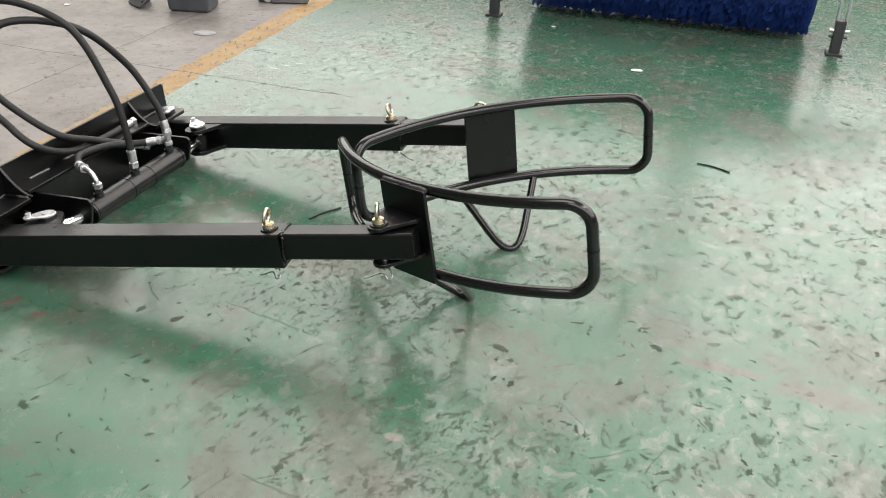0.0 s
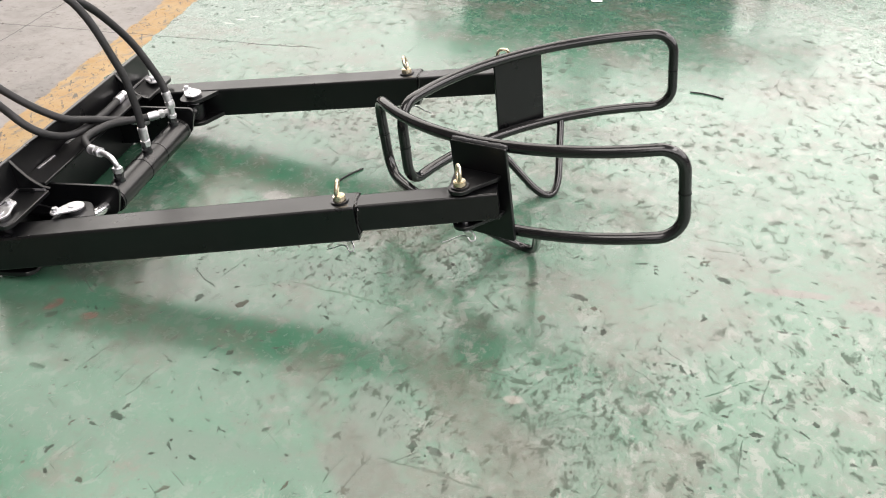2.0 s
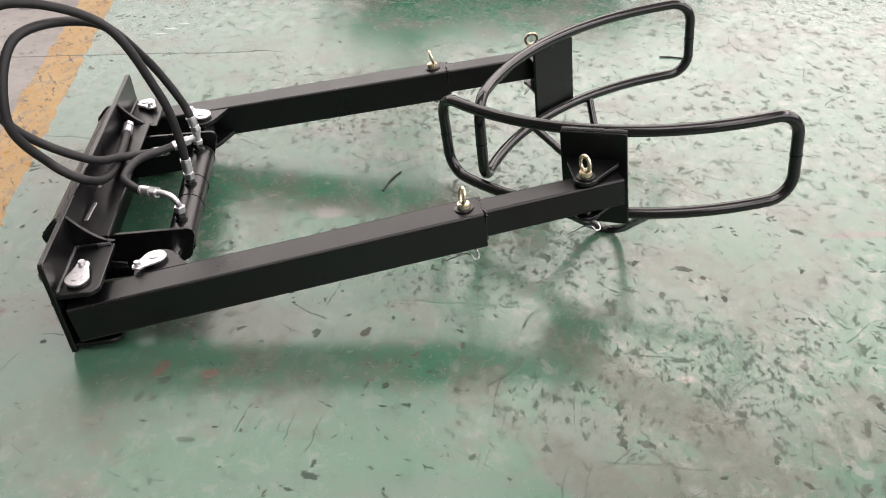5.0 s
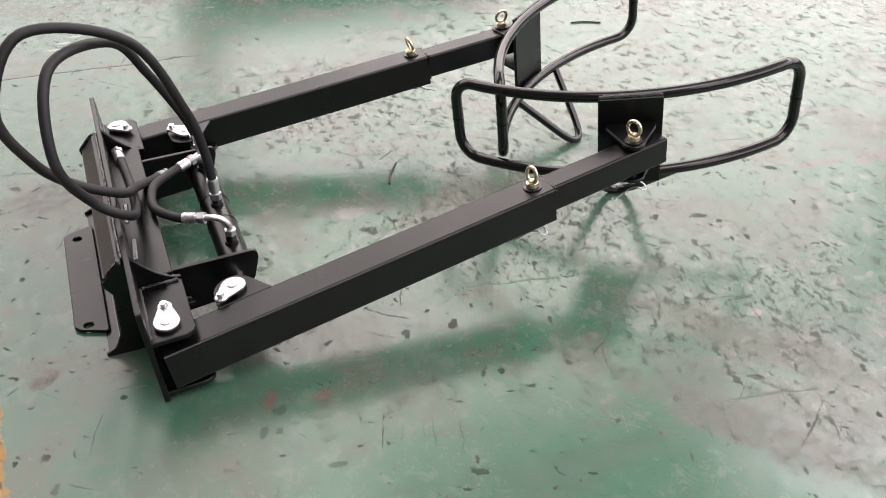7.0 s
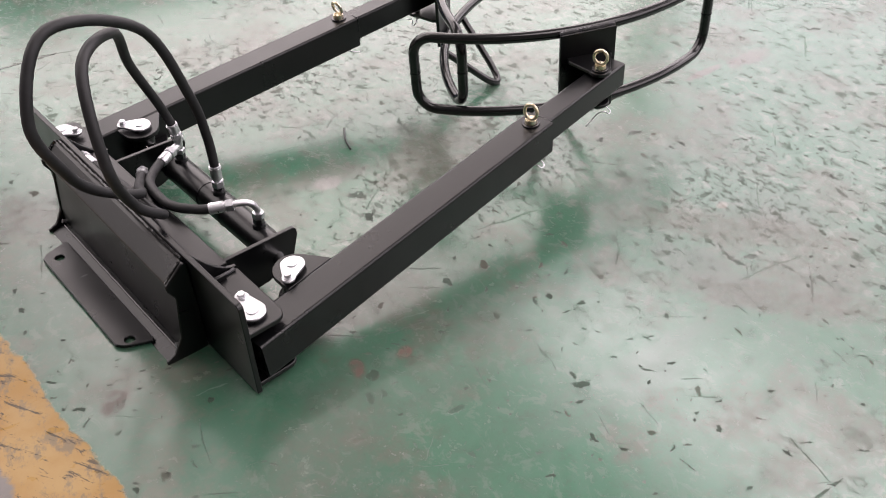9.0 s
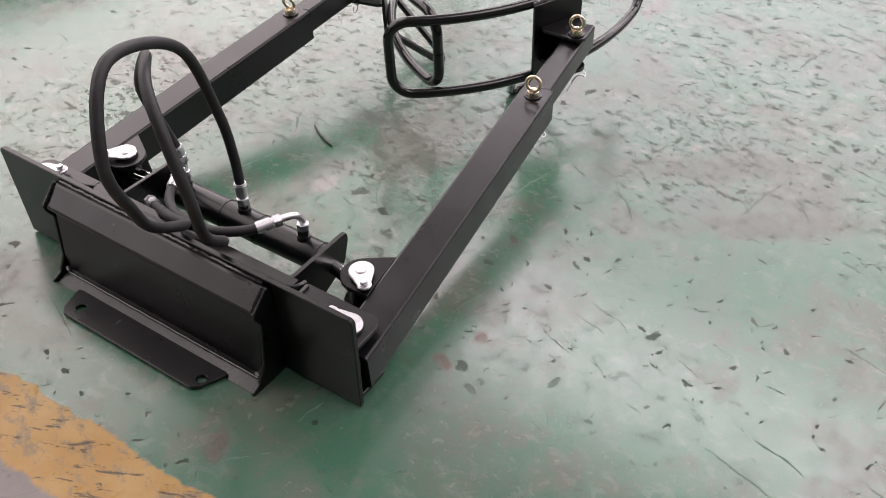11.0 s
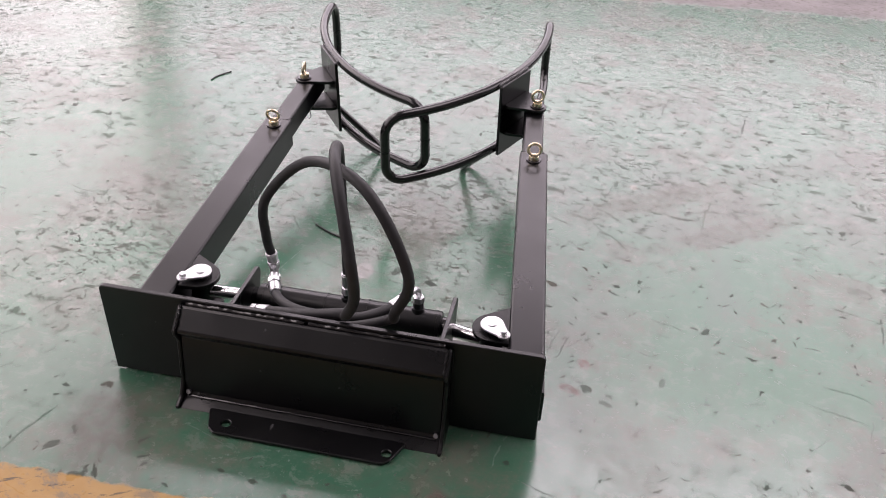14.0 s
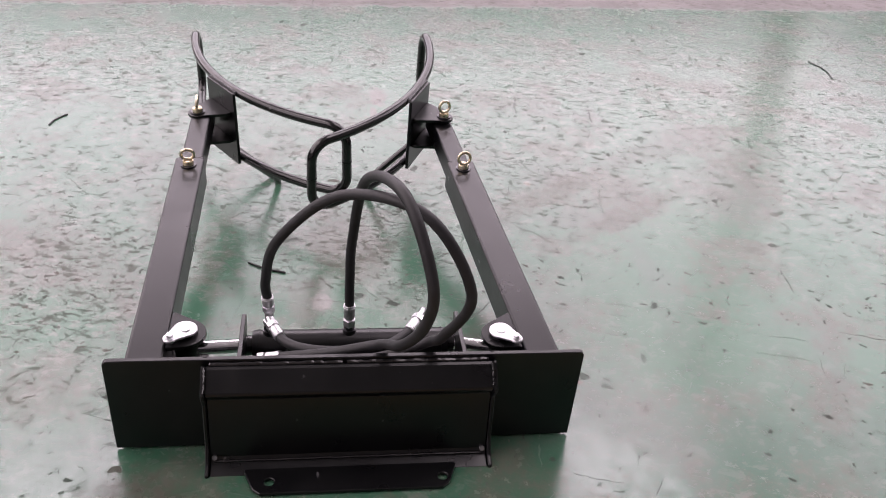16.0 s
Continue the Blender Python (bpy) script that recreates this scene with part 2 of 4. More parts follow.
    # reddish primer patches
    def patch(cx, cy, rx, ry, colour, amount, base):
        dx = n.math("DIVIDE", n.math("SUBTRACT", x, cx), rx)
        dy = n.math("DIVIDE", n.math("SUBTRACT", y, cy), ry)
        d = n.math("SQRT", n.math("ADD", n.math("MULTIPLY", dx, dx), n.math("MULTIPLY", dy, dy)))
        d = n.math("ADD", d, n.math("MULTIPLY", n.math("SUBTRACT", blotch, 0.5), 1.5))
        return n.mix(n.ramp(d, 0.55, 1.05, amount, 0.0), base, colour)

    for cx, cy, rx, ry, amount in ((2.09, -0.17, 0.13, 0.022, 0.7), (2.33, -0.20, 0.15, 0.045, 0.6), (0.62, 0.09, 0.15, 0.08, 0.4), (0.45, 1.22, 0.35, 0.12, 0.25)):
        green = patch(cx, cy, rx, ry, (0.125, 0.092, 0.085), amount, green)
    # paint worn to the grey screed
    for cx, cy, rx, ry, amount in ((1.10, -0.86, 0.10, 0.20, 0.6), (1.46, -0.82, 0.20, 0.16, 0.4), (0.55, -0.60, 0.13, 0.12, 0.3), (2.3, -0.95, 0.25, 0.12, 0.35), (1.3, -1.45, 0.3, 0.2, 0.4)):
        green = patch(cx, cy, rx, ry, (0.085, 0.105, 0.085), amount, green)
    for cx, cy in ((-0.10, 1.49), (-0.065, 1.545), (-0.02, 1.60), (0.53, 1.75)):
        green = patch(cx, cy, 0.028, 0.010, (0.40, 0.41, 0.38), 0.6, green)
    green = patch(1.39, -0.70, 0.026, 0.016, (0.27, 0.25, 0.22), 0.7, green)
    green = patch(0.60, 0.06, 0.06, 0.035, (0.24, 0.23, 0.22), 0.7, green)

    # trodden smears and stains, dull against the paint round them
    for cx, cy, turn, length, wide, amount, tone in ((1.16, -1.03, -54, 0.34, 0.075, 0.75, (0.105, 0.11, 0.09)), (1.32, -0.78, -52, 0.42, 0.085, 0.7, (0.10, 0.105, 0.082)), (1.75, -1.35, -60, 0.45, 0.10, 0.5, (0.11, 0.115, 0.10)), (0.85, 0.78, 40, 0.40, 0.17, 0.5, (0.115, 0.105, 0.092)), (0.22, 0.74, 70, 0.16, 0.10, 0.5, (0.09, 0.09, 0.072)), (-0.17, 0.43, 20, 0.15, 0.11, 0.8, (0.066, 0.062, 0.05)), (0.95, -0.02, 10, 0.30, 0.14, 0.6, (0.085, 0.088, 0.066)), (0.05, -0.68, 30, 0.22, 0.12, 0.45, (0.085, 0.09, 0.07)), (-0.21, -0.33, 30, 0.045, 0.028, 0.9, (0.09, 0.07, 0.06)), (0.33, -0.59, 15, 0.028, 0.018, 0.9, (0.14, 0.085, 0.07)), (0.22, -0.56, 70, 0.032, 0.018, 0.9, (0.13, 0.085, 0.07))):
        c, sn = math.cos(radians(turn)), math.sin(radians(turn))
        ox, oy = n.math("SUBTRACT", x, cx), n.math("SUBTRACT", y, cy)
        u = n.math("DIVIDE", n.math("ADD", n.math("MULTIPLY", ox, c), n.math("MULTIPLY", oy, sn)), length)
        v = n.math("DIVIDE", n.math("SUBTRACT", n.math("MULTIPLY", oy, c), n.math("MULTIPLY", ox, sn)), wide)
        d = n.math("ADD", n.math("SQRT", n.math("ADD", n.math("MULTIPLY", u, u), n.math("MULTIPLY", v, v))), n.math("MULTIPLY", n.math("SUBTRACT", blotch, 0.5), 1.3))
        smear = n.math("MULTIPLY", n.ramp(d, 0.5, 1.15, amount, 0.0), n.ramp(grain, 0.36, 0.6, 0.45, 1.0))
        green = n.mix(smear, green, tone)
        dull = n.math("MAXIMUM", dull, n.math("MULTIPLY", smear, 0.6))

    # bare concrete
    cn = n.noise(2.2, 7, 0.65, vec=bent)
    concrete = n.mix(n.ramp(cn, 0.35, 0.68), (0.15, 0.137, 0.128), (0.235, 0.218, 0.205))
    concrete = n.mix(n.ramp(n.noise(11.0, 6, 0.7), 0.54, 0.72, 0.0, 0.6), concrete, (0.06, 0.054, 0.05))
    spot, hue = chips(13.0, 0.3, 0.11, 2.2, 1.5, 40)
    concrete = n.mix(n.math("MULTIPLY", spot, 0.7), concrete, (0.042, 0.04, 0.037))

    # yellow line along the bay, slightly askew
    wob = n.math("MULTIPLY", n.math("SUBTRACT", n.noise(9.0, 5, 0.65), 0.5), 0.07)
    side = n.math("ADD", n.math("ADD", x, n.math("MULTIPLY", y, 0.028)), wob)
    yel = n.mix(n.ramp(n.noise(7.0, 5, 0.6), 0.35, 0.7), (0.30, 0.172, 0.052), (0.345, 0.225, 0.09))
    worn = n.ramp(n.noise(26.0, 7, 0.72, vec=n.scaled(1.0, 0.55, 1.0, 20)), 0.50, 0.63)
    yel = n.mix(n.math("MULTIPLY", worn, 0.8), yel, (0.16, 0.13, 0.09))
    cuts = n.ramp(n.noise(16.0, 7, 0.72, vec=n.scaled(3.2, 0.8, 1.0, -25), distortion=0.4), 0.44, 0.385)
    yel = n.mix(n.math("MULTIPLY", cuts, 0.9), yel, (0.055, 0.046, 0.034))
    left = n.ramp(side, -0.468, -0.455)
    right = n.ramp(side, -0.318, -0.308)
    ground_col = n.mix(right, n.mix(left, concrete, yel), green)
    # the aisle past the bay's far end
    aisle = n.ramp(n.math("ADD", n.math("ADD", x, n.math("MULTIPLY", y, 0.10)), n.math("MULTIPLY", wob, 4.0)), 3.92, 4.05)
    pinkish = n.mix(n.ramp(cn, 0.35, 0.68), (0.115, 0.104, 0.10), (0.17, 0.155, 0.15))
    ground_col = n.mix(aisle, ground_col, pinkish)

    # slab joints
    def joint(v, at, lo_axis, lo, hi, base, amount=0.75):
        w = n.math("MULTIPLY", n.math("SUBTRACT", mid, 0.5), 0.05)
        d = n.math("ABSOLUTE", n.math("SUBTRACT", n.math("ADD", v, w), at))
        on = n.math("MULTIPLY", n.ramp(d, 0.002, 0.006, 1.0, 0.0), n.math("MULTIPLY", n.math("GREATER_THAN", lo_axis, lo), n.math("LESS_THAN", lo_axis, hi)))
        return n.mix(n.math("MULTIPLY", on, amount), base, (0.03, 0.028, 0.025)), on

    ground_col, on1 = joint(y, 1.275, x, -3.5, 0.35, ground_col)
    ground_col, on2 = joint(y, 0.10, x, 3.2, 9.0, ground_col, 0.55)
    ground_col, on3 = joint(x, -0.95, y, -6.0, 6.0, ground_col, 0.6)
    height = n.math("SUBTRACT", height, n.math("MULTIPLY", n.math("ADD", on1, n.math("ADD", on2, on3)), 2.0))
    n.bump(n.math("ADD", height, n.math("MULTIPLY", n.noise(9.0, 4), 0.08)), 0.30, 0.002)
    gloss = n.ramp(n.noise(22.0, 6, 0.65), 0.3, 0.7, 0.155, 0.23)
    gloss = n.math("ADD", gloss, n.math("MULTIPLY", dull, 0.25))
    bare = n.math("SUBTRACT", 1.0, n.math("MULTIPLY", right, n.math("SUBTRACT", 1.0, aisle)))
    gloss = n.math("ADD", gloss, n.math("MULTIPLY", bare, 0.22), True)
    return n.done(ground_col, gloss, Specular_IOR_Level=n.math("MULTIPLY", n.ramp(dull, 0.0, 1.0, 0.8, 0.12), n.ramp(bare, 0.0, 1.0, 1.0, 0.38)))


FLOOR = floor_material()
BLACK = painted_steel("satin_black_paint", (0.0018, 0.0019, 0.0023), 0.30, 0.02, 0.45)
GLOSSY = painted_steel("gloss_black_paint", (0.004, 0.004, 0.0043), 0.17, 0.03, 0.6)
ZINC = metal("zinc_plate", (0.70, 0.70, 0.72), 0.38, (0.42, 0.42, 0.44), 0.5)
GREYWELD = painted_steel("thinly_painted_weld", (0.05, 0.05, 0.053), 0.38, 0.5)
WELD = metal("brushed_weld", (0.30, 0.30, 0.31), 0.45, (0.12, 0.12, 0.12), 0.6)
CHROME = metal("chromed_rod", (0.80, 0.80, 0.81), 0.12, (0.6, 0.6, 0.6), 0.2)
BRASSY = metal("yellow_zinc", (0.70, 0.60, 0.43), 0.30, (0.80, 0.76, 0.68), 0.7)
HOSE = rubber("braided_rubber", (0.0085, 0.0085, 0.0095))
DARKSTEEL = metal("blackened_fitting", (0.08, 0.08, 0.085), 0.35)
BLUE = plastic("blue_bristle", (0.016, 0.05, 0.22), 0.45)
GREY = plastic("grey_plastic", (0.055, 0.06, 0.07), 0.5)
DARK = painted_steel("dark_machine_paint", (0.03, 0.03, 0.034), 0.45, 0.4)
PAPER = plastic("white_paper", (0.75, 0.75, 0.72), 0.8)
WALL = plastic("painted_hall_wall", (0.12, 0.12, 0.12), 0.7)
ROOF = plastic("grey_roof_sheet", (0.30, 0.30, 0.31), 0.6)
BLACKPLASTIC = plastic("black_plastic", (0.012, 0.012, 0.012), 0.4)


# ---- mesh helpers ----
def part(name, bm, material, parent=None, label=""):
    """Links a bmesh as one mesh object, under a thing or a part."""
    bmesh.ops.recalc_face_normals(bm, faces=bm.faces)
    me = bpy.data.meshes.new(name)
    bm.to_mesh(me)
    bm.free()
    me.materials.append(material)
    ob = new(name, me)
    if parent:
        ob.parent = parent
    if label:
        tagged(ob, label)
    return ob


def smooth(ob, angle=40):
    me = ob.data
    bm = bmesh.new()
    bm.from_mesh(me)
    for f in bm.faces:
        f.smooth = True
    for e in bm.edges:
        e.smooth = len(e.link_faces) == 2 and e.calc_face_angle(0) < radians(angle)
    bm.to_mesh(me)
    bm.free()
    return ob


def box(sx, sy, sz, m=Matrix(), bevel=0.0, seg=2, bm=None):
    out = bm or bmesh.new()
    made = bmesh.ops.create_cube(out, size=1.0)["verts"]
    bmesh.ops.scale(out, vec=(sx, sy, sz), verts=made)
    if bevel:
        edges = list({e for v in made for e in v.link_edges})
        made = list({v for f in bmesh.ops.bevel(out, geom=edges, offset=bevel, segments=seg, affect="EDGES", profile=0.5)["faces"] for v in f.verts} | {v for v in made if v.is_valid})
    bmesh.ops.transform(out, matrix=m, verts=made)
    return out


def slab(outline, thick, m=Matrix(), bevel=0.0015, bm=None, holes=()):
    """A plate cut from an outline in x and y, thick along z, centred on z = 0. holes: (x, y, r)."""
    out = bmesh.new()
    verts = [out.verts.new((px, py, -thick / 2)) for px, py in outline]
    loops = [out.edges.new((verts[i], verts[(i + 1) % len(verts)])) for i in range(len(verts))]
    for hx, hy, r in holes:
        ring = [out.verts.new((hx + r * math.cos(a), hy + r * math.sin(a), -thick / 2)) for a in (2 * math.pi * k / 14 for k in range(14))]
        loops += [out.edges.new((ring[i], ring[(i + 1) % 14])) for i in range(14)]
    if holes:
        bmesh.ops.triangle_fill(out, edges=loops, use_beauty=True)
    else:
        out.faces.new(verts)
    up = bmesh.ops.extrude_face_region(out, geom=list(out.faces))["geom"]
    bmesh.ops.translate(out, vec=(0, 0, thick), verts=[g for g in up if isinstance(g, bmesh.types.BMVert)])
    bmesh.ops.recalc_face_normals(out, faces=out.faces)
    if bevel:
        rim = [e for e in out.edges if len(e.link_faces) == 2 and e.calc_face_angle(0) > radians(35)]
        bmesh.ops.bevel(out, geom=rim, offset=bevel, segments=1, affect="EDGES")
    bmesh.ops.transform(out, matrix=m, verts=out.verts)
    return join(bm, out)


def join(bm, extra):
    if bm is None:
        return extra
    me = bpy.data.meshes.new("tmp")
    extra.to_mesh(me)
    extra.free()
    bm.from_mesh(me)
    bpy.data.meshes.remove(me)
    return bm


def rod(a, b, r, seg=20, r2=None, bm=None, bevel=0.0):
    a, b = Vector(a), Vector(b)
    out = bmesh.new()
    bmesh.ops.create_cone(out, cap_ends=True, segments=seg, radius1=r, radius2=r if r2 is None else r2, depth=(b - a).length)
    if bevel:
        rim = [e for e in out.edges if e.calc_face_angle(0) > radians(50)]
        bmesh.ops.bevel(out, geom=rim, offset=bevel, segments=2, affect="EDGES")
    turn = (b - a).to_track_quat("Z", "Y").to_matrix().to_4x4()
    bmesh.ops.transform(out, matrix=Matrix.Translation((a + b) / 2) @ turn, verts=out.verts)
    return join(bm, out)


def sweep(path, r, seg=14, closed=False, bm=None):
    """A round bar or hose along a path."""
    pts = [Vector(p) for p in path]
    count = len(pts)
    out = bmesh.new()
    rings, side = [], None
    for i, p in enumerate(pts):
        prev, nxt = (pts[i - 1], pts[(i + 1) % count]) if closed else (pts[max(i - 1, 0)], pts[min(i + 1, count - 1)])
        ahead = (nxt - prev).normalized()
        if side is None:
            side = ahead.orthogonal().normalized()
        side = (side - ahead * side.dot(ahead)).normalized()
        up = ahead.cross(side)
        rings.append([out.verts.new(p + r * (math.cos(a) * side + math.sin(a) * up)) for a in (2 * math.pi * k / seg for k in range(seg))])
    shift = 0
    if closed:
        shift = min(range(seg), key=lambda s: sum((rings[-1][k].co - rings[0][(k + s) % seg].co).length for k in range(0, seg, 3)))
    for i in range(count if closed else count - 1):
        a, b = rings[i], rings[(i + 1) % count]
        s = shift if closed and i == count - 1 else 0
        for k in range(seg):
            out.faces.new((a[k], a[(k + 1) % seg], b[(k + 1 + s) % seg], b[(k + s) % seg]))
    if not closed:
        out.faces.new(rings[0][::-1])
        out.faces.new(rings[-1])
    return join(bm, out)


def glide(points, steps=10):
    """A smooth line through a few points (Catmull-Rom)."""
    p = [Vector(q) for q in points]
    p = [2 * p[0] - p[1], *p, 2 * p[-1] - p[-2]]
    out = []
    for i in range(1, len(p) - 2):
        a, b, c, d = p[i - 1:i + 3]
        for k in range(steps):
            t = k / steps
            out.append(0.5 * (2 * b + (c - a) * t + (2 * a - 5 * b + 4 * c - d) * t * t + (3 * b - a - 3 * c + d) * t ** 3))
    return out + [p[-2]]


def ring_bar(m, big, small, seg=26, tube=10):
    out = bmesh.new()
    path = [m @ Vector((big * math.cos(a), 0, big * math.sin(a))) for a in (2 * math.pi * k / seg for k in range(seg))]
    return join(out, sweep(path, small, tube, True))


def round_corner(corners, r, steps=6):
    """An outline whose corners are rounded with radius r (one number, or one for each corner)."""
    out, count = [], len(corners)
    for i, c in enumerate(corners):
        rad = r[i] if isinstance(r, (tuple, list)) else r
        c, a, b = Vector(c), Vector(corners[i - 1]), Vector(corners[(i + 1) % count])
        if rad <= 0:
            out.append(tuple(c))
            continue
        da, db = (a - c).normalized(), (b - c).normalized()
        half = math.acos(max(-1, min(1, da.dot(db)))) / 2
        cut = rad / math.tan(half)
        mid = c + (da + db).normalized() * (rad / math.sin(half))
        s, e = c + da * cut - mid, c + db * cut - mid
        turn = s.angle(e)
        for k in range(steps + 1):
            f = k / steps
            v = (math.sin((1 - f) * turn) * s + math.sin(f * turn) * e) / math.sin(turn)
            out.append(tuple(mid + v))
    return out


# ---- the hall ----
def plain_box(name, x0, x1, y0, y1, z0, z1, material):
    return part(name, box(x1 - x0, y1 - y0, z1 - z0, Matrix.Translation(((x0 + x1) / 2, (y0 + y1) / 2, (z0 + z1) / 2))), material)


bm = bmesh.new()
bmesh.ops.create_grid(bm, x_segments=4, y_segments=4, size=1.0)
bmesh.ops.scale(bm, vec=(60, 60, 1), verts=bm.verts)
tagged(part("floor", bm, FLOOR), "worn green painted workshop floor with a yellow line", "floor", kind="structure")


def wall_with_openings(name, run, at, lo, hi, top, openings, label):
    """A wall along x or y, 0.3 m thick, built of blocks round its openings (start, end, sill, head)."""
    bm = bmesh.new()

    def block(a, b, z0, z1):
        if b - a < 0.01 or z1 - z0 < 0.01:
            return
        mid, size = ((a + b) / 2, at), (b - a, 0.3)
        if run == "y":
            mid, size = mid[::-1], size[::-1]
        box(size[0], size[1], z1 - z0, Matrix.Translation((mid[0], mid[1], (z0 + z1) / 2)), bm=bm)

    edge = lo
    for a, b, sill, head in openings:
        block(edge, a, 0, top)
        block(a, b, 0, sill)
        block(a, b, head, top)
        edge = b
    block(edge, hi, 0, top)
    tagged(part(name, bm, WALL), label, "wall", kind="structure")


# walls and roof are out of view, added to close the hall round the lamps
wall_with_openings("wall_north", "x", 10.5, -16, 18, 14, list(NORTH_BANDS), "unseen plain grey hall wall with two long bands of windows")
wall_with_openings("wall_south", "x", -11, -16, 18, 14, [SOUTH_BAND], "unseen plain grey hall wall with a band of windows")
wall_with_openings("wall_east", "y", 18.15, -11.15, 10.65, 14, [EAST_BAND], "unseen grey end wall with a long band of windows")
wall_with_openings("wall_west", "y", -16.15, -11.15, 10.65, 14, [], "plain grey end wall")
bm = bmesh.new()
xs = sorted({-16.3, 18.3, *ROOF_FILL[:2], *ROOF_NORTH[:2], *ROOF_EAST[:2]})
ys = sorted({-11.15, 10.65, *ROOF_FILL[2:], *ROOF_NORTH[2:], *ROOF_EAST[2:]})
sheets = []
for x0, x1 in zip(xs, xs[1:]):
    for y0, y1 in zip(ys, ys[1:]):
        mx, my = (x0 + x1) / 2, (y0 + y1) / 2
        if not any(o[0] < mx < o[1] and o[2] < my < o[3] for o in (ROOF_FILL, ROOF_NORTH, ROOF_EAST)):
            sheets.append((x0, x1, y0, y1))
for x0, x1, y0, y1 in sheets:
    box(x1 - x0, y1 - y0, 0.12, Matrix.Translation(((x0 + x1) / 2, (y0 + y1) / 2, 14.06)), bm=bm)
tagged(part("ceiling", bm, ROOF), "unseen grey sheet roof with two rooflights and an added fill opening", "ceiling", kind="structure")


# ---- the bale grabber ----
grabber = new("bale_grabber")
tagged(grabber, "black painted steel bale grabber attachment lying on the floor", "loader attachment")
LEAN = pose(0.021, 0, 0.006, 0, -5.2, 0)      # the mounting end stands a little tilted
FRONT = pose(0, 0, 0, 0, -8.7, 0)             # the arms rise towards their tips


def upright(x, y, z):
    """Turns a plate drawn in x and y so that it stands across the arms, facing x."""
    return Matrix(((0, 0, 1, x), (1, 0, 0, y), (0, 1, 0, z), (0, 0, 0, 1)))


def sideways(x, y, z):
    """Turns a plate drawn in x and z so that it stands along the arms."""
    return Matrix(((1, 0, 0, x), (0, 0, -1, y), (0, 1, 0, z), (0, 0, 0, 1)))


part("back_plate", slab(round_corner([(-0.5, 0), (0.5, 0), (0.5, 0.246), (-0.5, 0.246)], [0.003, 0.003, 0.012, 0.012], 4), 0.012, LEAN @ upright(0.0, 0, 0), 0.0015), BLACK, grabber)

# quick-attach plate on the rear, bent from sheet
profile = [(-0.006, 0.229), (-0.014, 0.236), (-0.022, 0.233), (-0.056, 0.198), (-0.057, 0.190), (-0.053, 0.186), (-0.042, 0.170), (-0.062, 0.024), (-0.068, 0.012), (-0.100, 0.003), (-0.100, -0.004), (-0.006, -0.004)]
mount = part("mounting_plate", slab(profile, 0.594, LEAN @ sideways(0, 0, 0), 0.0022), BLACK, grabber)
for side in (-1, 1):
    hook = round_corner([(-0.006, 0.231), (-0.016, 0.239), (-0.062, 0.198), (-0.060, 0.184), (-0.047, 0.160), (-0.060, 0.055), (-0.080, 0.020), (-0.103, 0.010), (-0.103, -0.004), (-0.006, -0.004)], [0, 0.008, 0.008, 0.006, 0.02, 0.02, 0.01, 0.004, 0, 0], 4)
    part("end_cap", slab(hook, 0.009, LEAN @ sideways(0, side * 0.3015, 0), 0.0022), BLACK, mount)
    seam = glide([LEAN @ Vector((px - 0.001, side * 0.2975, pz + 0.002)) for px, pz in ((-0.018, 0.2345), (-0.030, 0.225), (-0.044, 0.211), (-0.056, 0.199))], 5)
    smooth(part("weld_bead", sweep([p + Vector((0, 0.0012 * random.uniform(-1, 1), 0.001 * random.uniform(-1, 1))) for p in seam], 0.0032, 7), GLOSSY, mount))
ridge = [LEAN @ Vector((-0.0675 - 0.0008 * random.random(), -0.288 + 0.0144 * k, 0.0145 + 0.0008 * random.random())) for k in range(41)]
smooth(part("ridge_weld", sweep(ridge, 0.0030, 7), GLOSSY, mount))
foot = slab(round_corner([(-0.09, -0.228), (-0.09, 0.228), (-0.150, 0.205), (-0.163, 0.190), (-0.163, -0.190), (-0.150, -0.205)][::-1], 0.006, 3), 0.008, pose(0.021, 0, 0.0065), 0.0015, holes=((-0.130, 0.172, 0.011), (-0.132, -0.193, 0.011)))
part("foot_plate", foot, BLACK, mount)
for side in (-1, 1):
    part("bolt", rod(LEAN @ Vector((-0.055, side * 0.287, 0.020)), LEAN @ Vector((-0.069, side * 0.287, 0.027)), 0.0055, 10), WELD, mount)
for y0, y1, size in ((-0.29, 0.01, 0.0045), (0.02, 0.29, 0.0045)):
    bead = [LEAN @ Vector((-0.0095 + 0.002 * random.random(), y0 + (y1 - y0) * k / 44, 0.2345 + 0.0025 * random.random())) for k in range(45)]
    smooth(part("weld_bead", sweep(bead, size, 7), GLOSSY, mount))

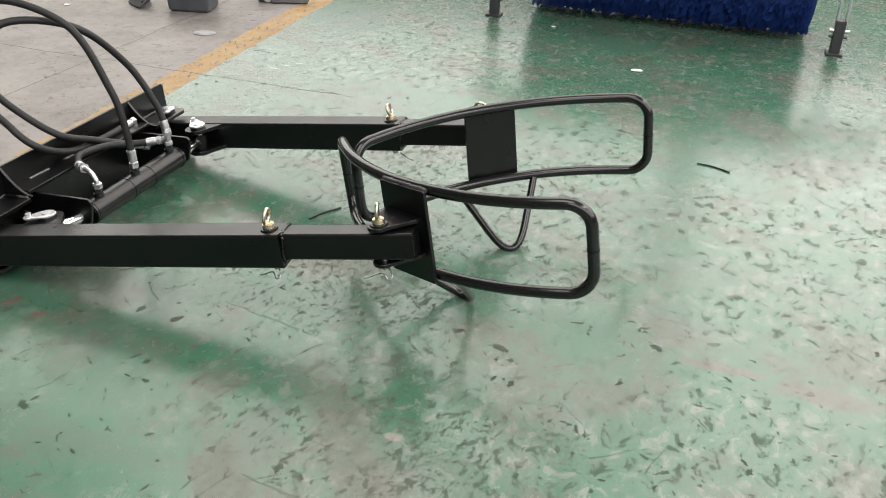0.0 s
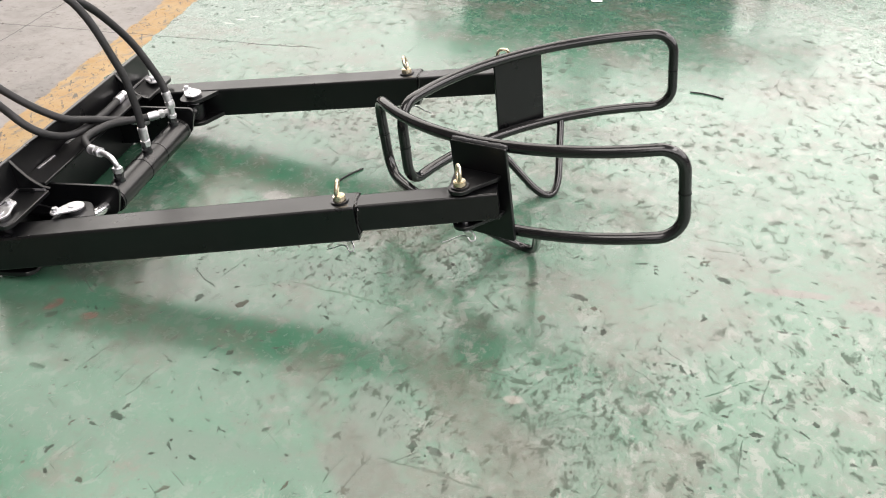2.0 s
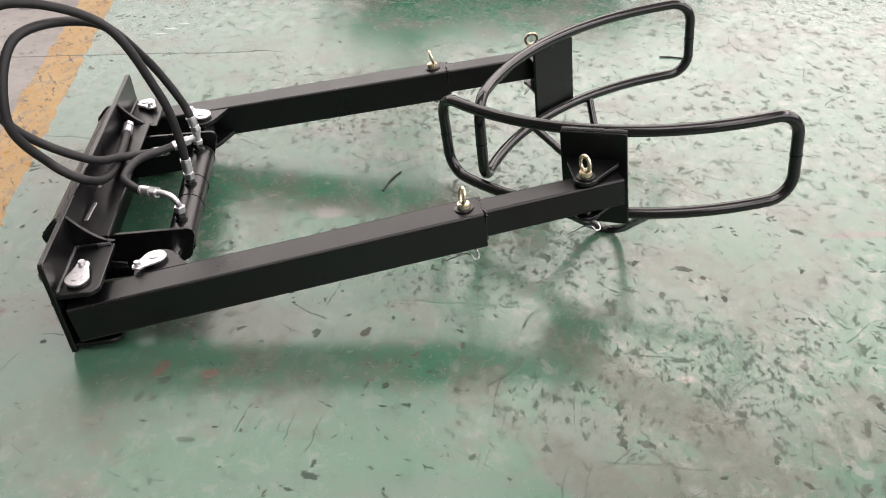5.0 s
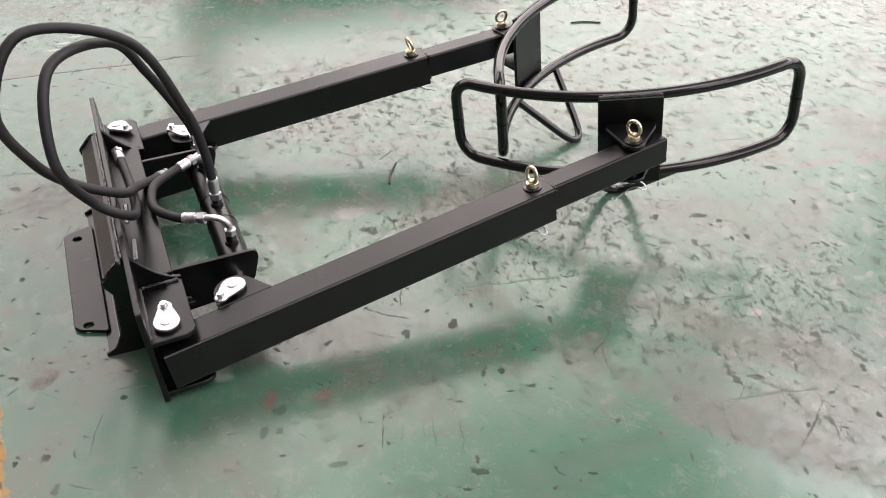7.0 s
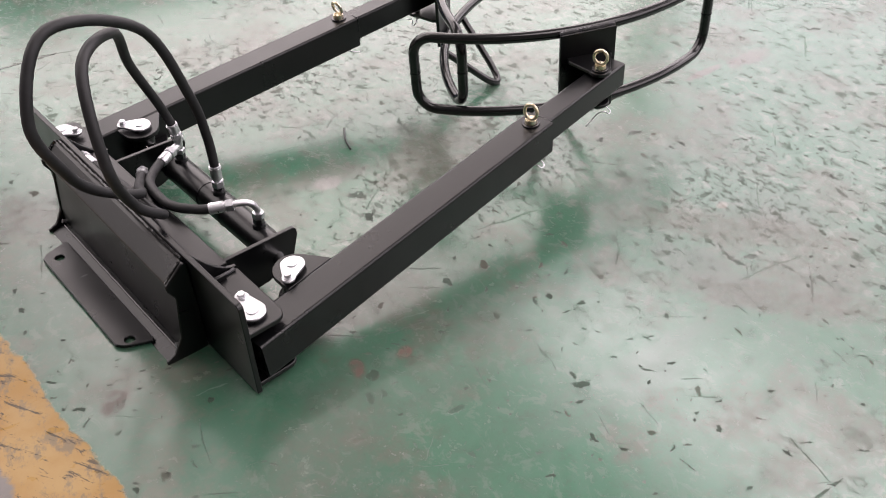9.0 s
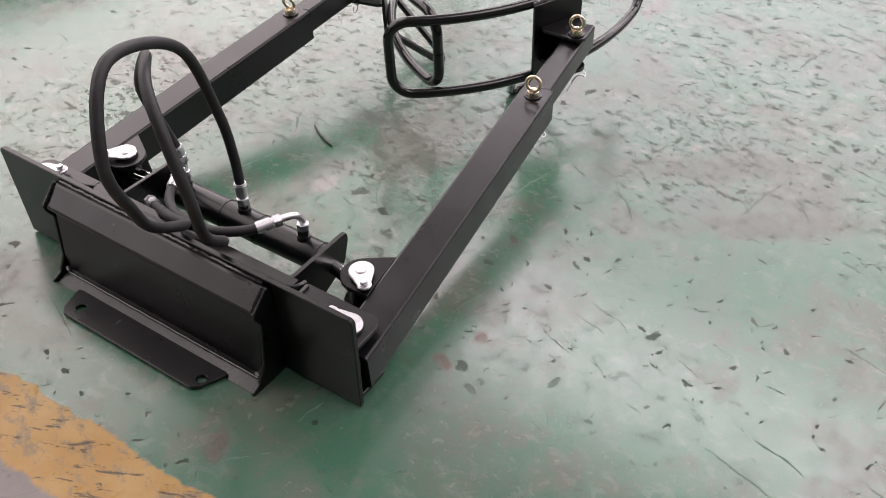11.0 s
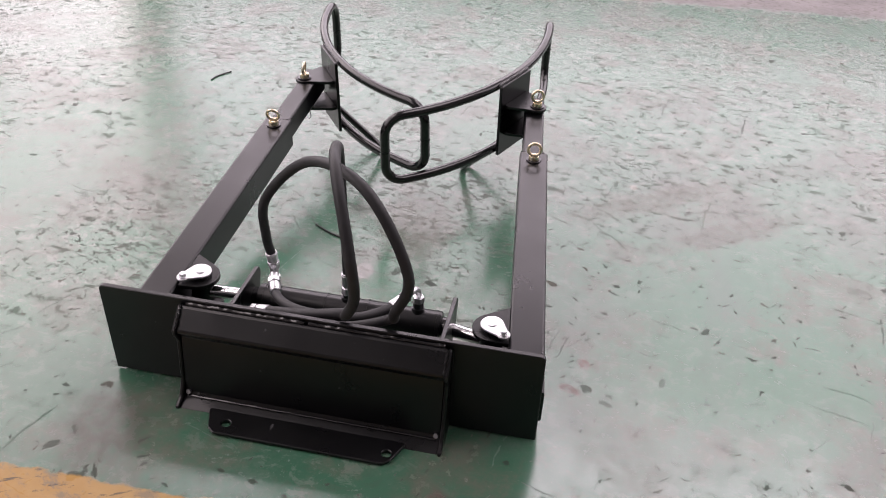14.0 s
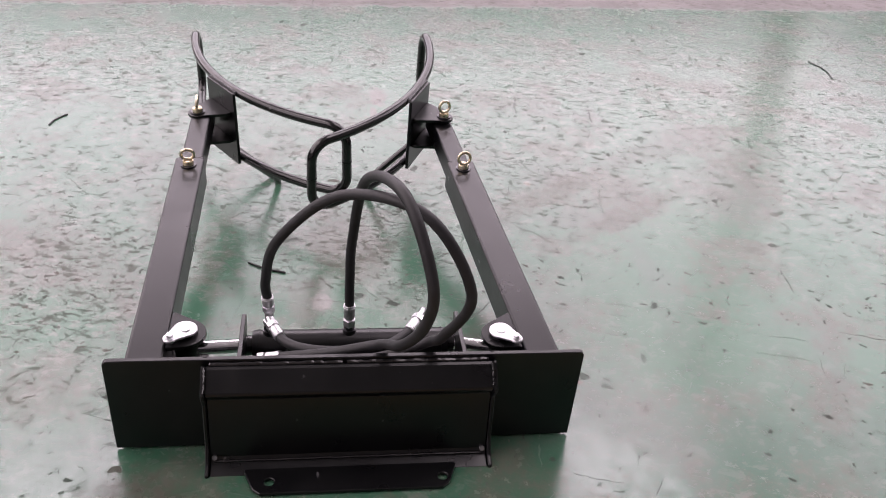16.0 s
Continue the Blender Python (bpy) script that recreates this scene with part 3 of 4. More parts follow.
shelf = part("shelf", slab([(0.006, -0.292), (0.086, -0.292), (0.086, 0.292), (0.006, 0.292)], 0.010, LEAN @ pose(-0.004, 0, 0.168, 0, 0, 0), 0.0015), BLACK, grabber)
for k, sy in enumerate((-0.175, -0.02)):
    part("slot_weld", box(0.011, 0.080, 0.005, LEAN @ pose(0.016, sy, 0.174, 0, 0, -4), 0.002, 1), WELD, shelf)
for side in (-1, 1):
    y = side * 0.298
    arc = [(0.006 + 0.094 * u, 0.002 + 0.086 * (1 - u) ** 1.75) for u in (k / 9 for k in range(10))] + [(0.100, 0.0), (0.006, 0.0)]
    part("gusset", slab(arc, 0.009, LEAN @ sideways(-0.004, y, 0.160), 0.001), BLACK, grabber)
    lo, hi = sorted((side * 0.303, side * 0.492))
    for z, reach, name in ((0.152, 0.100, "upper_hinge_plate"), (0.012, 0.112, "lower_hinge_plate")):
        corners = [(0.006, lo), (reach, lo), (reach, hi), (0.006, hi)]
        radii = [0, 0.004, 0.026, 0] if side > 0 else [0, 0.026, 0.004, 0]
        part(name, slab(round_corner(corners, radii, 5), 0.012, LEAN @ pose(-0.004, 0, z), 0.0015), BLACK, grabber)
    part("hinge_stop", slab([(0.006, 0.0), (0.05, 0.0), (0.05, 0.012), (0.006, 0.012)], 0.006, LEAN @ sideways(0.012, side * 0.318, 0.158), 0.001), BLACK, grabber)
    # bracket that carries one end of the cylinder
    tall = round_corner([(0.004, 0.035), (0.19, 0.035), (0.262, 0.060), (0.285, 0.120), (0.285, 0.142), (0.004, 0.168)], [0, 0.02, 0.03, 0.01, 0.014, 0], 5)
    part("cylinder_bracket", slab(tall, 0.010, FRONT @ sideways(0.016, -0.262 if side < 0 else 0.242, -0.006), 0.0012), BLACK, grabber)
    for y0, y1, z, x0, x1 in ((side * 0.312, side * 0.486, 0.1605, 0.006, 0.006), (side * 0.309, side * 0.309, 0.160, 0.012, 0.088)):
        run = [LEAN @ Vector((x0 + (x1 - x0) * k / 24 + 0.001 * random.random(), y0 + (y1 - y0) * k / 24, z + 0.0015 * random.random())) for k in range(25)]
        smooth(part("weld_bead", sweep(run, 0.0042, 7), GREYWELD, grabber))
    # thin bright bead drawn along the brace for its pale edge
    edge = [LEAN @ Vector((0.004 + 0.10 * k / 12, side * 0.29 - 0.02 + 0.048 - 0.032 * k / 12, 0.090)) for k in range(13)]
    smooth(part("brace_edge", sweep(edge, 0.0026, 6), WELD, grabber))
    part("brace", slab([(0.0, 0.0), (0.11, 0.0), (0.10, 0.018), (0.0, 0.05)], 0.008, LEAN @ pose(0.002, side * 0.29 - 0.02, 0.085), 0.001), BLACK, grabber)


# keeper plates that lock the pins
def keeper(m, parent, name="pin_keeper"):
    """A zinc-plated teardrop plate with the pin's head under it and a bolt through its narrow end."""
    r1, r2, gap = 0.0275, 0.0155, 0.045
    smooth(part("pin_boss", rod(m @ Vector((0, 0, -0.001)), m @ Vector((0, 0, 0.0065)), 0.0255, 24, bevel=0.001), DARKSTEEL, parent))
    m = m @ pose(0, 0, 0.006, 0, -4, 0)
    lean = math.asin((r1 - r2) / gap)
    outline = [(r1 * math.cos(a), r1 * math.sin(a)) for a in (math.pi / 2 - lean + (math.pi + 2 * lean) * k / 14 for k in range(15))]
    outline += [(gap + r2 * math.cos(a), r2 * math.sin(a)) for a in (-math.pi / 2 + lean * -1 + (math.pi + 0 * lean) * k / 10 + lean * 2 * k / 10 for k in range(11))]
    keep = part(name, slab(outline, 0.007, m @ pose(0, 0, 0.0035), 0.0018), ZINC, parent, "zinc-plated steel keeper plate")
    smooth(part("pin_head", rod(m @ Vector((0, 0, 0.006)), m @ Vector((0, 0, 0.0095)), 0.013, 18, bevel=0.001), ZINC, keep))
    bolt = rod(m @ Vector((gap, 0, 0.006)), m @ Vector((gap, 0, 0.009)), 0.0105, 18)
    bolt = rod(m @ Vector((gap, 0, 0.009)), m @ Vector((gap, 0, 0.017)), 0.0085, 6, bm=bolt, bevel=0.0008)
    part("keeper_bolt", bolt, ZINC, keep)
    return keep


def eye_bolt(m, parent, turn, tilt=0.0, drop=0.06):
    """A yellow-zinc pin with a lifting eye on top, and a spring clip through its lower end."""
    eye = part("eye_bolt", rod(m @ Vector((0, 0, 0.0)), m @ Vector((0, 0, 0.004)), 0.0225, 24, bevel=0.001), DARKSTEEL, parent, "yellow zinc-plated eye bolt")
    smooth(part("collar", rod(m @ Vector((0, 0, 0.004)), m @ Vector((0, 0, 0.017)), 0.0165, 24, 0.0145, bevel=0.002), BRASSY, eye))
    ring = m @ pose(0, 0, 0.036, 0, 0, turn) @ pose(0, 0, 0, tilt, 0, 0)
    smooth(part("eye_ring", ring_bar(ring, 0.0185, 0.0047), BRASSY, eye))
    smooth(part("pin_end", rod(m @ Vector((0, 0, -0.01)), m @ Vector((0, 0, -drop)), 0.0095, 14, bevel=0.002), ZINC, eye))
    low = m @ pose(0, 0, -drop + 0.006, 0, 0, turn + 40)
    wire = [low @ Vector(p) for p in ((0.022, 0.0, 0.0), (-0.012, 0.001, 0.0), (-0.028, 0.004, -0.008), (-0.034, 0.012, -0.016), (-0.026, 0.018, -0.018), (-0.014, 0.016, -0.010), (0.006, 0.018, -0.012), (0.030, 0.030, -0.024), (0.046, 0.040, -0.030))]
    smooth(part("spring_clip", sweep(glide(wire, 4), 0.0019, 6), ZINC, eye, "bent wire spring clip"))
    return eye


def tube(length, wide, high, wall, m, bm=None):
    """A square tube along x with rounded corners and open ends."""
    out = bmesh.new()
    rings = []
    for x, grow in ((0, 0), (length, 0)):
        for inset in (0, wall):
            w, h, r = wide / 2 - inset, high / 2 - inset, max(0.0065 - inset, 0.002)
            loop = round_corner([(-w, -h), (w, -h), (w, h), (-w, h)], r, 4)
            rings.append([out.verts.new((x, a, b)) for a, b in loop])
    o0, i0, o1, i1 = rings
    count = len(o0)
    for k in range(count):
        j = (k + 1) % count
        out.faces.new((o0[k], o0[j], o1[j], o1[k]))
        out.faces.new((i0[k], i1[k], i1[j], i0[j]))
        out.faces.new((o0[k], i0[k], i0[j], o0[j]))
        out.faces.new((o1[k], o1[j], i1[j], i1[k]))
    bmesh.ops.transform(out, matrix=m, verts=out.verts)
    return join(bm, out)


def crisp(ob):
    """Rounds the narrow corner faces and leaves the broad faces of a tube flat."""
    smooth(ob, 50)
    for f in ob.data.polygons:
        f.use_smooth = f.area < 0.005
    return ob


ARM_W, ARM_H = 0.083, 0.094
for side, base_y, turn, pin in ((-1, -0.4645, 6.05, (0.206, -0.362)), (1, 0.4535, -0.6, (0.228, 0.371))):
    M = FRONT @ pose(0.045, base_y, 0.0785, 0, 0, turn)
    arm = crisp(part("arm", tube(0.95, ARM_W, ARM_H, 0.009, M), BLACK, grabber))
    crisp(part("extension_tube", tube(0.42, 0.062, 0.072, 0.006, M @ pose(0.875, side * -0.003, 0.0070)), BLACK, arm))
    part("end_cap", box(0.004, 0.057, 0.067, M @ pose(1.292, side * -0.003, 0.0070), 0.001, 1), BLACK, arm)
    # ragged weld bead round the mouth of the outer tube
    bead = []
    for k in range(60):
        a = 2 * math.pi * k / 60
        cy, cz = side * -0.003 + max(-0.0325, min(0.0325, 0.050 * math.cos(a))), 0.0070 + max(-0.037, min(0.037, 0.055 * math.sin(a)))
        bead.append(M @ Vector((0.9515 + 0.003 * math.sin(3.1 * a) + 0.004 * random.random(), cy + 0.0015 * random.uniform(-1, 1), cz + 0.0015 * random.uniform(-1, 1))))
    smooth(part("weld_bead", sweep(bead, 0.0032, 8, True), GLOSSY, arm))
    # lugs that the cylinder pushes
    px, py = pin
    back_to_arm = (M.inverted() @ Vector((px, py, 0.14)))
    cx, cy = back_to_arm.x, back_to_arm.y
    s = 1 if side < 0 else -1
    edge = s * ARM_W / 2
    for w, name in ((ARM_H / 2 - 0.008, "upper_lug"), (-ARM_H / 2 + 0.010, "lower_lug")):
        nose = [(cx + 0.046 * math.cos(a), cy + s * 0.046 * math.sin(a)) for a in (math.pi * (0.16 + 0.84 * k / 12) for k in range(13))]
        outline = [(cx + 0.074, edge)] + nose + [(cx - 0.050, edge)]
        part(name, slab(outline if s > 0 else outline[::-1], 0.012, M @ pose(0, 0, w), 0.0012), BLACK, arm)
    keeper(M @ pose(cx, cy, ARM_H / 2 - 0.0018, 0, 0, -141 if side < 0 else 138), arm)
    smooth(part("clevis_pin", rod(M @ Vector((cx, cy, 0.045)), M @ Vector((cx, cy, -0.055)), 0.015, 18), CHROME, arm))
    hinge = LEAN @ pose(0.044, side * 0.448, 0.158, 0, 0, 85 if side < 0 else -60)
    keeper(hinge, grabber, "hinge_pin_keeper")
    smooth(part("hinge_pin", rod(LEAN @ Vector((0.044, side * 0.448, 0.155)), LEAN @ Vector((0.044, side * 0.448, 0.004)), 0.015, 18), DARKSTEEL, grabber))
    eye_bolt(M @ pose(0.912, 0.0, ARM_H / 2), arm, 92 if side < 0 else -85, 12, 0.115)

# hydraulic cylinder with a rod at each end
CX, CZ = 0.236, 0.113
cyl = smooth(part("hydraulic_cylinder", rod((CX, -0.238, CZ), (CX, 0.222, CZ), 0.0355, 32, bevel=0.003), BLACK, grabber, "black hydraulic cylinder"))
for y in (-0.224, -0.052, 0.052, 0.208):
    smooth(part("weld_ring", rod((CX, y - 0.0035, CZ), (CX, y + 0.0035, CZ), 0.0368, 32, bevel=0.001), BLACK, cyl))
for side, (px, py) in ((-1, (0.206, -0.362)), (1, (0.228, 0.371))):
    end = Vector((px, py, 0.112))
    start = Vector((CX, -0.238 if side < 0 else 0.222, CZ))
    smooth(part("rod", rod(start, end, 0.0165, 22), CHROME, cyl, "chromed piston rod"))
    smooth(part("rod_eye", rod(end + Vector((0, 0, -0.026)), end + Vector((0, 0, 0.026)), 0.028, 24, bevel=0.002), BLACK, cyl))
    smooth(part("gland", rod(start, start.lerp(end, 0.16), 0.024, 24, bevel=0.002), GLOSSY, cyl))


# hoses and their fittings
def crimp(a, b, parent, r=0.0135, mat=None):
    """A pressed metal sleeve with a hexagon nut at its end b."""
    a, b = Vector(a), Vector(b)
    mat = mat or ZINC
    sleeve = rod(a, a.lerp(b, 0.62), r, 16, bevel=0.0012)
    sleeve = rod(a.lerp(b, 0.10), a.lerp(b, 0.16), r * 1.06, 16, bm=sleeve)
    sleeve = rod(a.lerp(b, 0.62), a.lerp(b, 0.70), r * 0.8, 12, bm=sleeve)
    sleeve = rod(a.lerp(b, 0.70), b, r * 1.12, 6, bm=sleeve, bevel=0.0008)
    return smooth(part("crimp_fitting", sleeve, mat, parent, "zinc-plated crimped hose fitting"), 30)


def port(y, parent):
    boss = rod((CX, y, CZ + 0.028), (CX, y, CZ + 0.044), 0.0155, 18, bevel=0.001)
    boss = rod((CX, y, CZ + 0.044), (CX, y, CZ + 0.058), 0.0135, 6, bm=boss, bevel=0.001)
    return smooth(part("port", boss, DARKSTEEL, parent), 30)


for y in (0.182, -0.003, -0.178):
    port(y, cyl)


def hose(name, points, start, end, label):
    """start: where the fitting at the first end is screwed on, or None."""
    ob = smooth(part(name, sweep(glide(points, 9), 0.0112, 14), HOSE, grabber, label))
    path = glide(points, 9)
    if start:
        crimp(path[3], start, ob)
    if end:
        crimp(path[-3], path[-3] + (path[-1] - path[-3]).normalized() * 0.060, ob)
    return ob


hose("hydraulic_hose", [(CX - 0.002, 0.182, 0.232), (0.205, 0.185, 0.310), (0.136, 0.152, 0.449), (0.064, 0.026, 0.587), (-0.065, -0.128, 0.610), (-0.093, -0.222, 0.456), (-0.040, -0.185, 0.325), (0.024, -0.160, 0.262), (0.044, -0.056, 0.210), (0.045, 0.095, 0.195), (0.034, 0.255, 0.190)], (CX, 0.182, 0.214), True, "black rubber hydraulic hose in a loop")
hose("hydraulic_hose", [(CX - 0.001, -0.003, 0.190), (0.224, -0.002, 0.300), (0.193, -0.005, 0.420), (0.097, -0.027, 0.606), (-0.101, -0.083, 0.669), (-0.181, -0.132, 0.536), (-0.142, -0.130, 0.418), (-0.080, -0.094, 0.330), (0.020, -0.060, 0.262), (0.060, 0.036, 0.216), (0.133, 0.185, 0.150)], (CX, -0.003, 0.166), True, "black rubber hydraulic hose in a loop")
link = hose("link_hose", [(0.196, 0.172, 0.180), (0.140, 0.129, 0.180), (0.095, 0.054, 0.194), (0.084, -0.055, 0.206), (0.119, -0.112, 0.208), (0.158, -0.148, 0.214)], None, False, "short black link hose between cylinder ports")
# tee on the far port
tee = rod((CX, 0.182, 0.172), (CX, 0.182, 0.216), 0.0105, 14)
tee = rod((CX, 0.182, 0.172), (CX, 0.182, 0.184), 0.0145, 6, bm=tee, bevel=0.001)
tee = rod((CX, 0.182, 0.206), (CX, 0.182, 0.220), 0.0145, 6, bm=tee, bevel=0.001)
tee = rod((CX, 0.182, 0.194), (0.196, 0.172, 0.181), 0.0100, 14, bm=tee)
smooth(part("tee_fitting", tee, ZINC, cyl, "zinc-plated tee fitting"), 30)
crimp((0.172, 0.155, 0.1795), (0.214, 0.177, 0.187), link)
# bent fitting on the near port
smooth(part("elbow_fitting", sweep(glide([(0.170, -0.154, 0.216), (0.196, -0.167, 0.222), (0.220, -0.175, 0.216), (CX - 0.002, -0.178, 0.196), (CX, -0.178, 0.170)], 6), 0.0078, 12), ZINC, cyl, "bent zinc-plated elbow fitting"))
crimp((0.140, -0.134, 0.212), (0.186, -0.162, 0.220), link)
smooth(part("elbow_nut", rod((CX, -0.178, 0.172), (CX, -0.178, 0.188), 0.0145, 6, bevel=0.001), ZINC, cyl), 30)


# tines: a bent tube frame on a plate, hinged to each arm
def tine(m, hand, bolt_turn):
    """hand: +1 curves towards +y of its own frame, -1 mirrors it."""
    radius, half, top, low, corner = 0.783, radians(35.4), 0.198, -0.036, 0.062
    span = radius * half

    def on_arc(s, w, off=0.0):
        a = s / radius
        return m @ Vector(((radius - off) * math.sin(a), hand * (0.020 + radius - (radius - off) * math.cos(a)), w))

    loop = round_corner([(-span, low), (span, low), (span, top), (-span, top)], corner, 10)
    path = []
    for i, (s, w) in enumerate(loop):
        s2, w2 = loop[(i + 1) % len(loop)]
        steps = max(1, int(math.hypot(s2 - s, w2 - w) / 0.025))
        path += [on_arc(s + (s2 - s) * k / steps, w + (w2 - w) * k / steps) for k in range(steps)]
    frame_ob = smooth(part("tine_frame", sweep(path, 0.0148, 18, True), GLOSSY, grabber, "gloss black bent tube tine"))
    for s in (-span, span):
        mid = 0.5 * (top + low)
        a, b = on_arc(s, mid - 0.003), on_arc(s, mid + 0.003)
        smooth(part("butt_weld", rod(a, b, 0.0158, 18, bevel=0.001), BLACK, frame_ob))
    flat = Matrix(((1, 0, 0, 0), (0, 0, hand, 0), (0, 1, 0, 0), (0, 0, 0, 1)))
    plate = part("pad_plate", slab(round_corner([(-0.081, -0.052), (0.081, -0.052), (0.081, 0.203), (-0.081, 0.203)], 0.004, 2), 0.010, m @ pose(0, hand * 0.001, 0) @ flat, 0.0012), BLACK, frame_ob)
    bead = [m @ Vector((-0.079 + 0.0044 * k, hand * (0.0075 + 0.0025 * random.random()), 0.203 + 0.003 * random.random())) for k in range(37)]
    smooth(part("weld_bead", sweep(bead, 0.0052, 7), GREYWELD, frame_ob, "rough grey weld bead"))
    for w, name in ((0.128, "upper_lug"), (0.030, "lower_lug")):
        nose = [(0.030 * math.cos(a), -hand * (0.0885 + 0.030 * math.sin(a))) for a in (math.pi * k / 12 for k in range(13))]
        outline = [(0.062, -hand * 0.004), (0.062, -hand * 0.022)] + nose + [(-0.062, -hand * 0.022), (-0.062, -hand * 0.004)]
        part(name, slab(outline if hand < 0 else outline[::-1], 0.010, m @ pose(0, 0, w), 0.0012), BLACK, frame_ob)
    eye_bolt(m @ pose(0, -hand * 0.0885, 0.133), frame_ob, bolt_turn, 8, 0.125)
    # foot loop under the lower rail
    a, b = on_arc(-0.128, low - 0.004), on_arc(0.128, low - 0.004)
    tip = m @ Vector((-0.012, hand * 0.222, -0.252))
    line = [a, a.lerp(tip, 0.3)]
    line += [(1 - f) ** 2 * a.lerp(tip, 0.55) + 2 * f * (1 - f) * tip + f * f * b.lerp(tip, 0.55) for f in (k / 11 for k in range(12))]
    line += [b.lerp(tip, 0.3), b]
    smooth(part("foot_loop", sweep(line, 0.0115, 14), GLOSSY, frame_ob, "gloss black bent tube foot"))
    return frame_ob


tine(FRONT @ pose(1.287, -0.262, 0.005, 0, 0, -26.6), 1, 137)
tine(FRONT @ pose(1.315, 0.374, -0.006, 0, 2.2, 34.9), -1, -28)


# ---- other things in the hall ----
def sweeper():
    """A road sweeper's brush in its frame, on a propped leg."""
    ob = new("sweeper_attachment")
    ob.location = (1.8, 3.2, -0.03)
    bm = bmesh.new()
    rng = random.Random(4)
    # tufts all round the shaft
    for ring in range(64):
        x = -1.02 + ring * 1.52 / 63
        for k in range(46):
            a = 2 * math.pi * (k + rng.random()) / 46
            r = 0.275 + 0.022 * rng.random()
            d = Vector((rng.uniform(-0.03, 0.03), math.cos(a), math.sin(a)))
            side = Vector((0, -math.sin(a), math.cos(a)))
            root = Vector((x, 0, 0.335)) + d * 0.12
            tip = Vector((x + rng.uniform(-0.02, 0.02), 0, 0.335)) + d * r + side * rng.uniform(-0.02, 0.02)
            w = 0.011
            vs = [bm.verts.new(root + Vector((w, 0, 0))), bm.verts.new(root - Vector((w, 0, 0))), bm.verts.new(tip - Vector((w, 0, 0)) + side * 0.008), bm.verts.new(tip + Vector((w, 0, 0)) - side * 0.008), bm.verts.new(tip + d * 0.012)]
            bm.faces.new((vs[0], vs[1], vs[2], vs[3]))
            bm.faces.new((vs[3], vs[2], vs[4]))
    part("bristles", bm, BLUE, ob, "blue plastic brush bristles")
    smooth(part("brush_core", rod((-1.03, 0, 0.335), (0.53, 0, 0.335), 0.235, 32), BLUE, ob))
    part("beam", box(2.3, 0.08, 0.08, pose(-0.15, -0.33, 0.50), 0.006), DARK, ob)
    part("hood", box(1.75, 0.55, 0.02, pose(-0.25, 0.0, 0.66), 0.004), DARK, ob)
    for x in (0.66, -1.20):
        leg = part("leg", box(0.052, 0.052, 0.17, pose(x, -0.335, 0.125), 0.004), DARK, ob)
        part("foot", box(0.085, 0.085, 0.012, pose(x, -0.335, 0.036), 0.003), DARK, leg)
        for dx in (-0.022, 0.022):
            part("inner_bar", box(0.014, 0.03, 0.34, pose(x + dx, -0.335, 0.33), 0.002), ZINC, leg)
        part("clamp_bolt", rod((x - 0.05, -0.345, 0.155), (x + 0.05, -0.345, 0.155), 0.010, 10), ZINC, leg)
        part("clamp_bolt", rod((x - 0.046, -0.345, 0.125), (x + 0.046, -0.345, 0.125), 0.008, 10), DARK, leg)
    return tagged(ob, "road sweeper attachment with blue bristles on a grey frame", "sweeper")


sweeper()


def crate(x, y, turn):
    ob = new("crate")
    ob.matrix_world = pose(x, y, 0, 0, 0, turn)
    bm = box(0.26, 0.19, 0.15, Matrix.Translation((0, 0, 0.078)), 0.012)
    for v in bm.verts:
        f = 0.90 + 0.10 * v.co.z / 0.15
        v.co.x, v.co.y = v.co.x * f, v.co.y * f
    part("body", bm, GREY, ob)
    part("rim", box(0.285, 0.215, 0.018, Matrix.Translation((0, 0, 0.150)), 0.006), GREY, ob)
    return tagged(ob, "dark grey plastic crate on the concrete floor", "crate")


crate(-1.03, 2.26, 12)


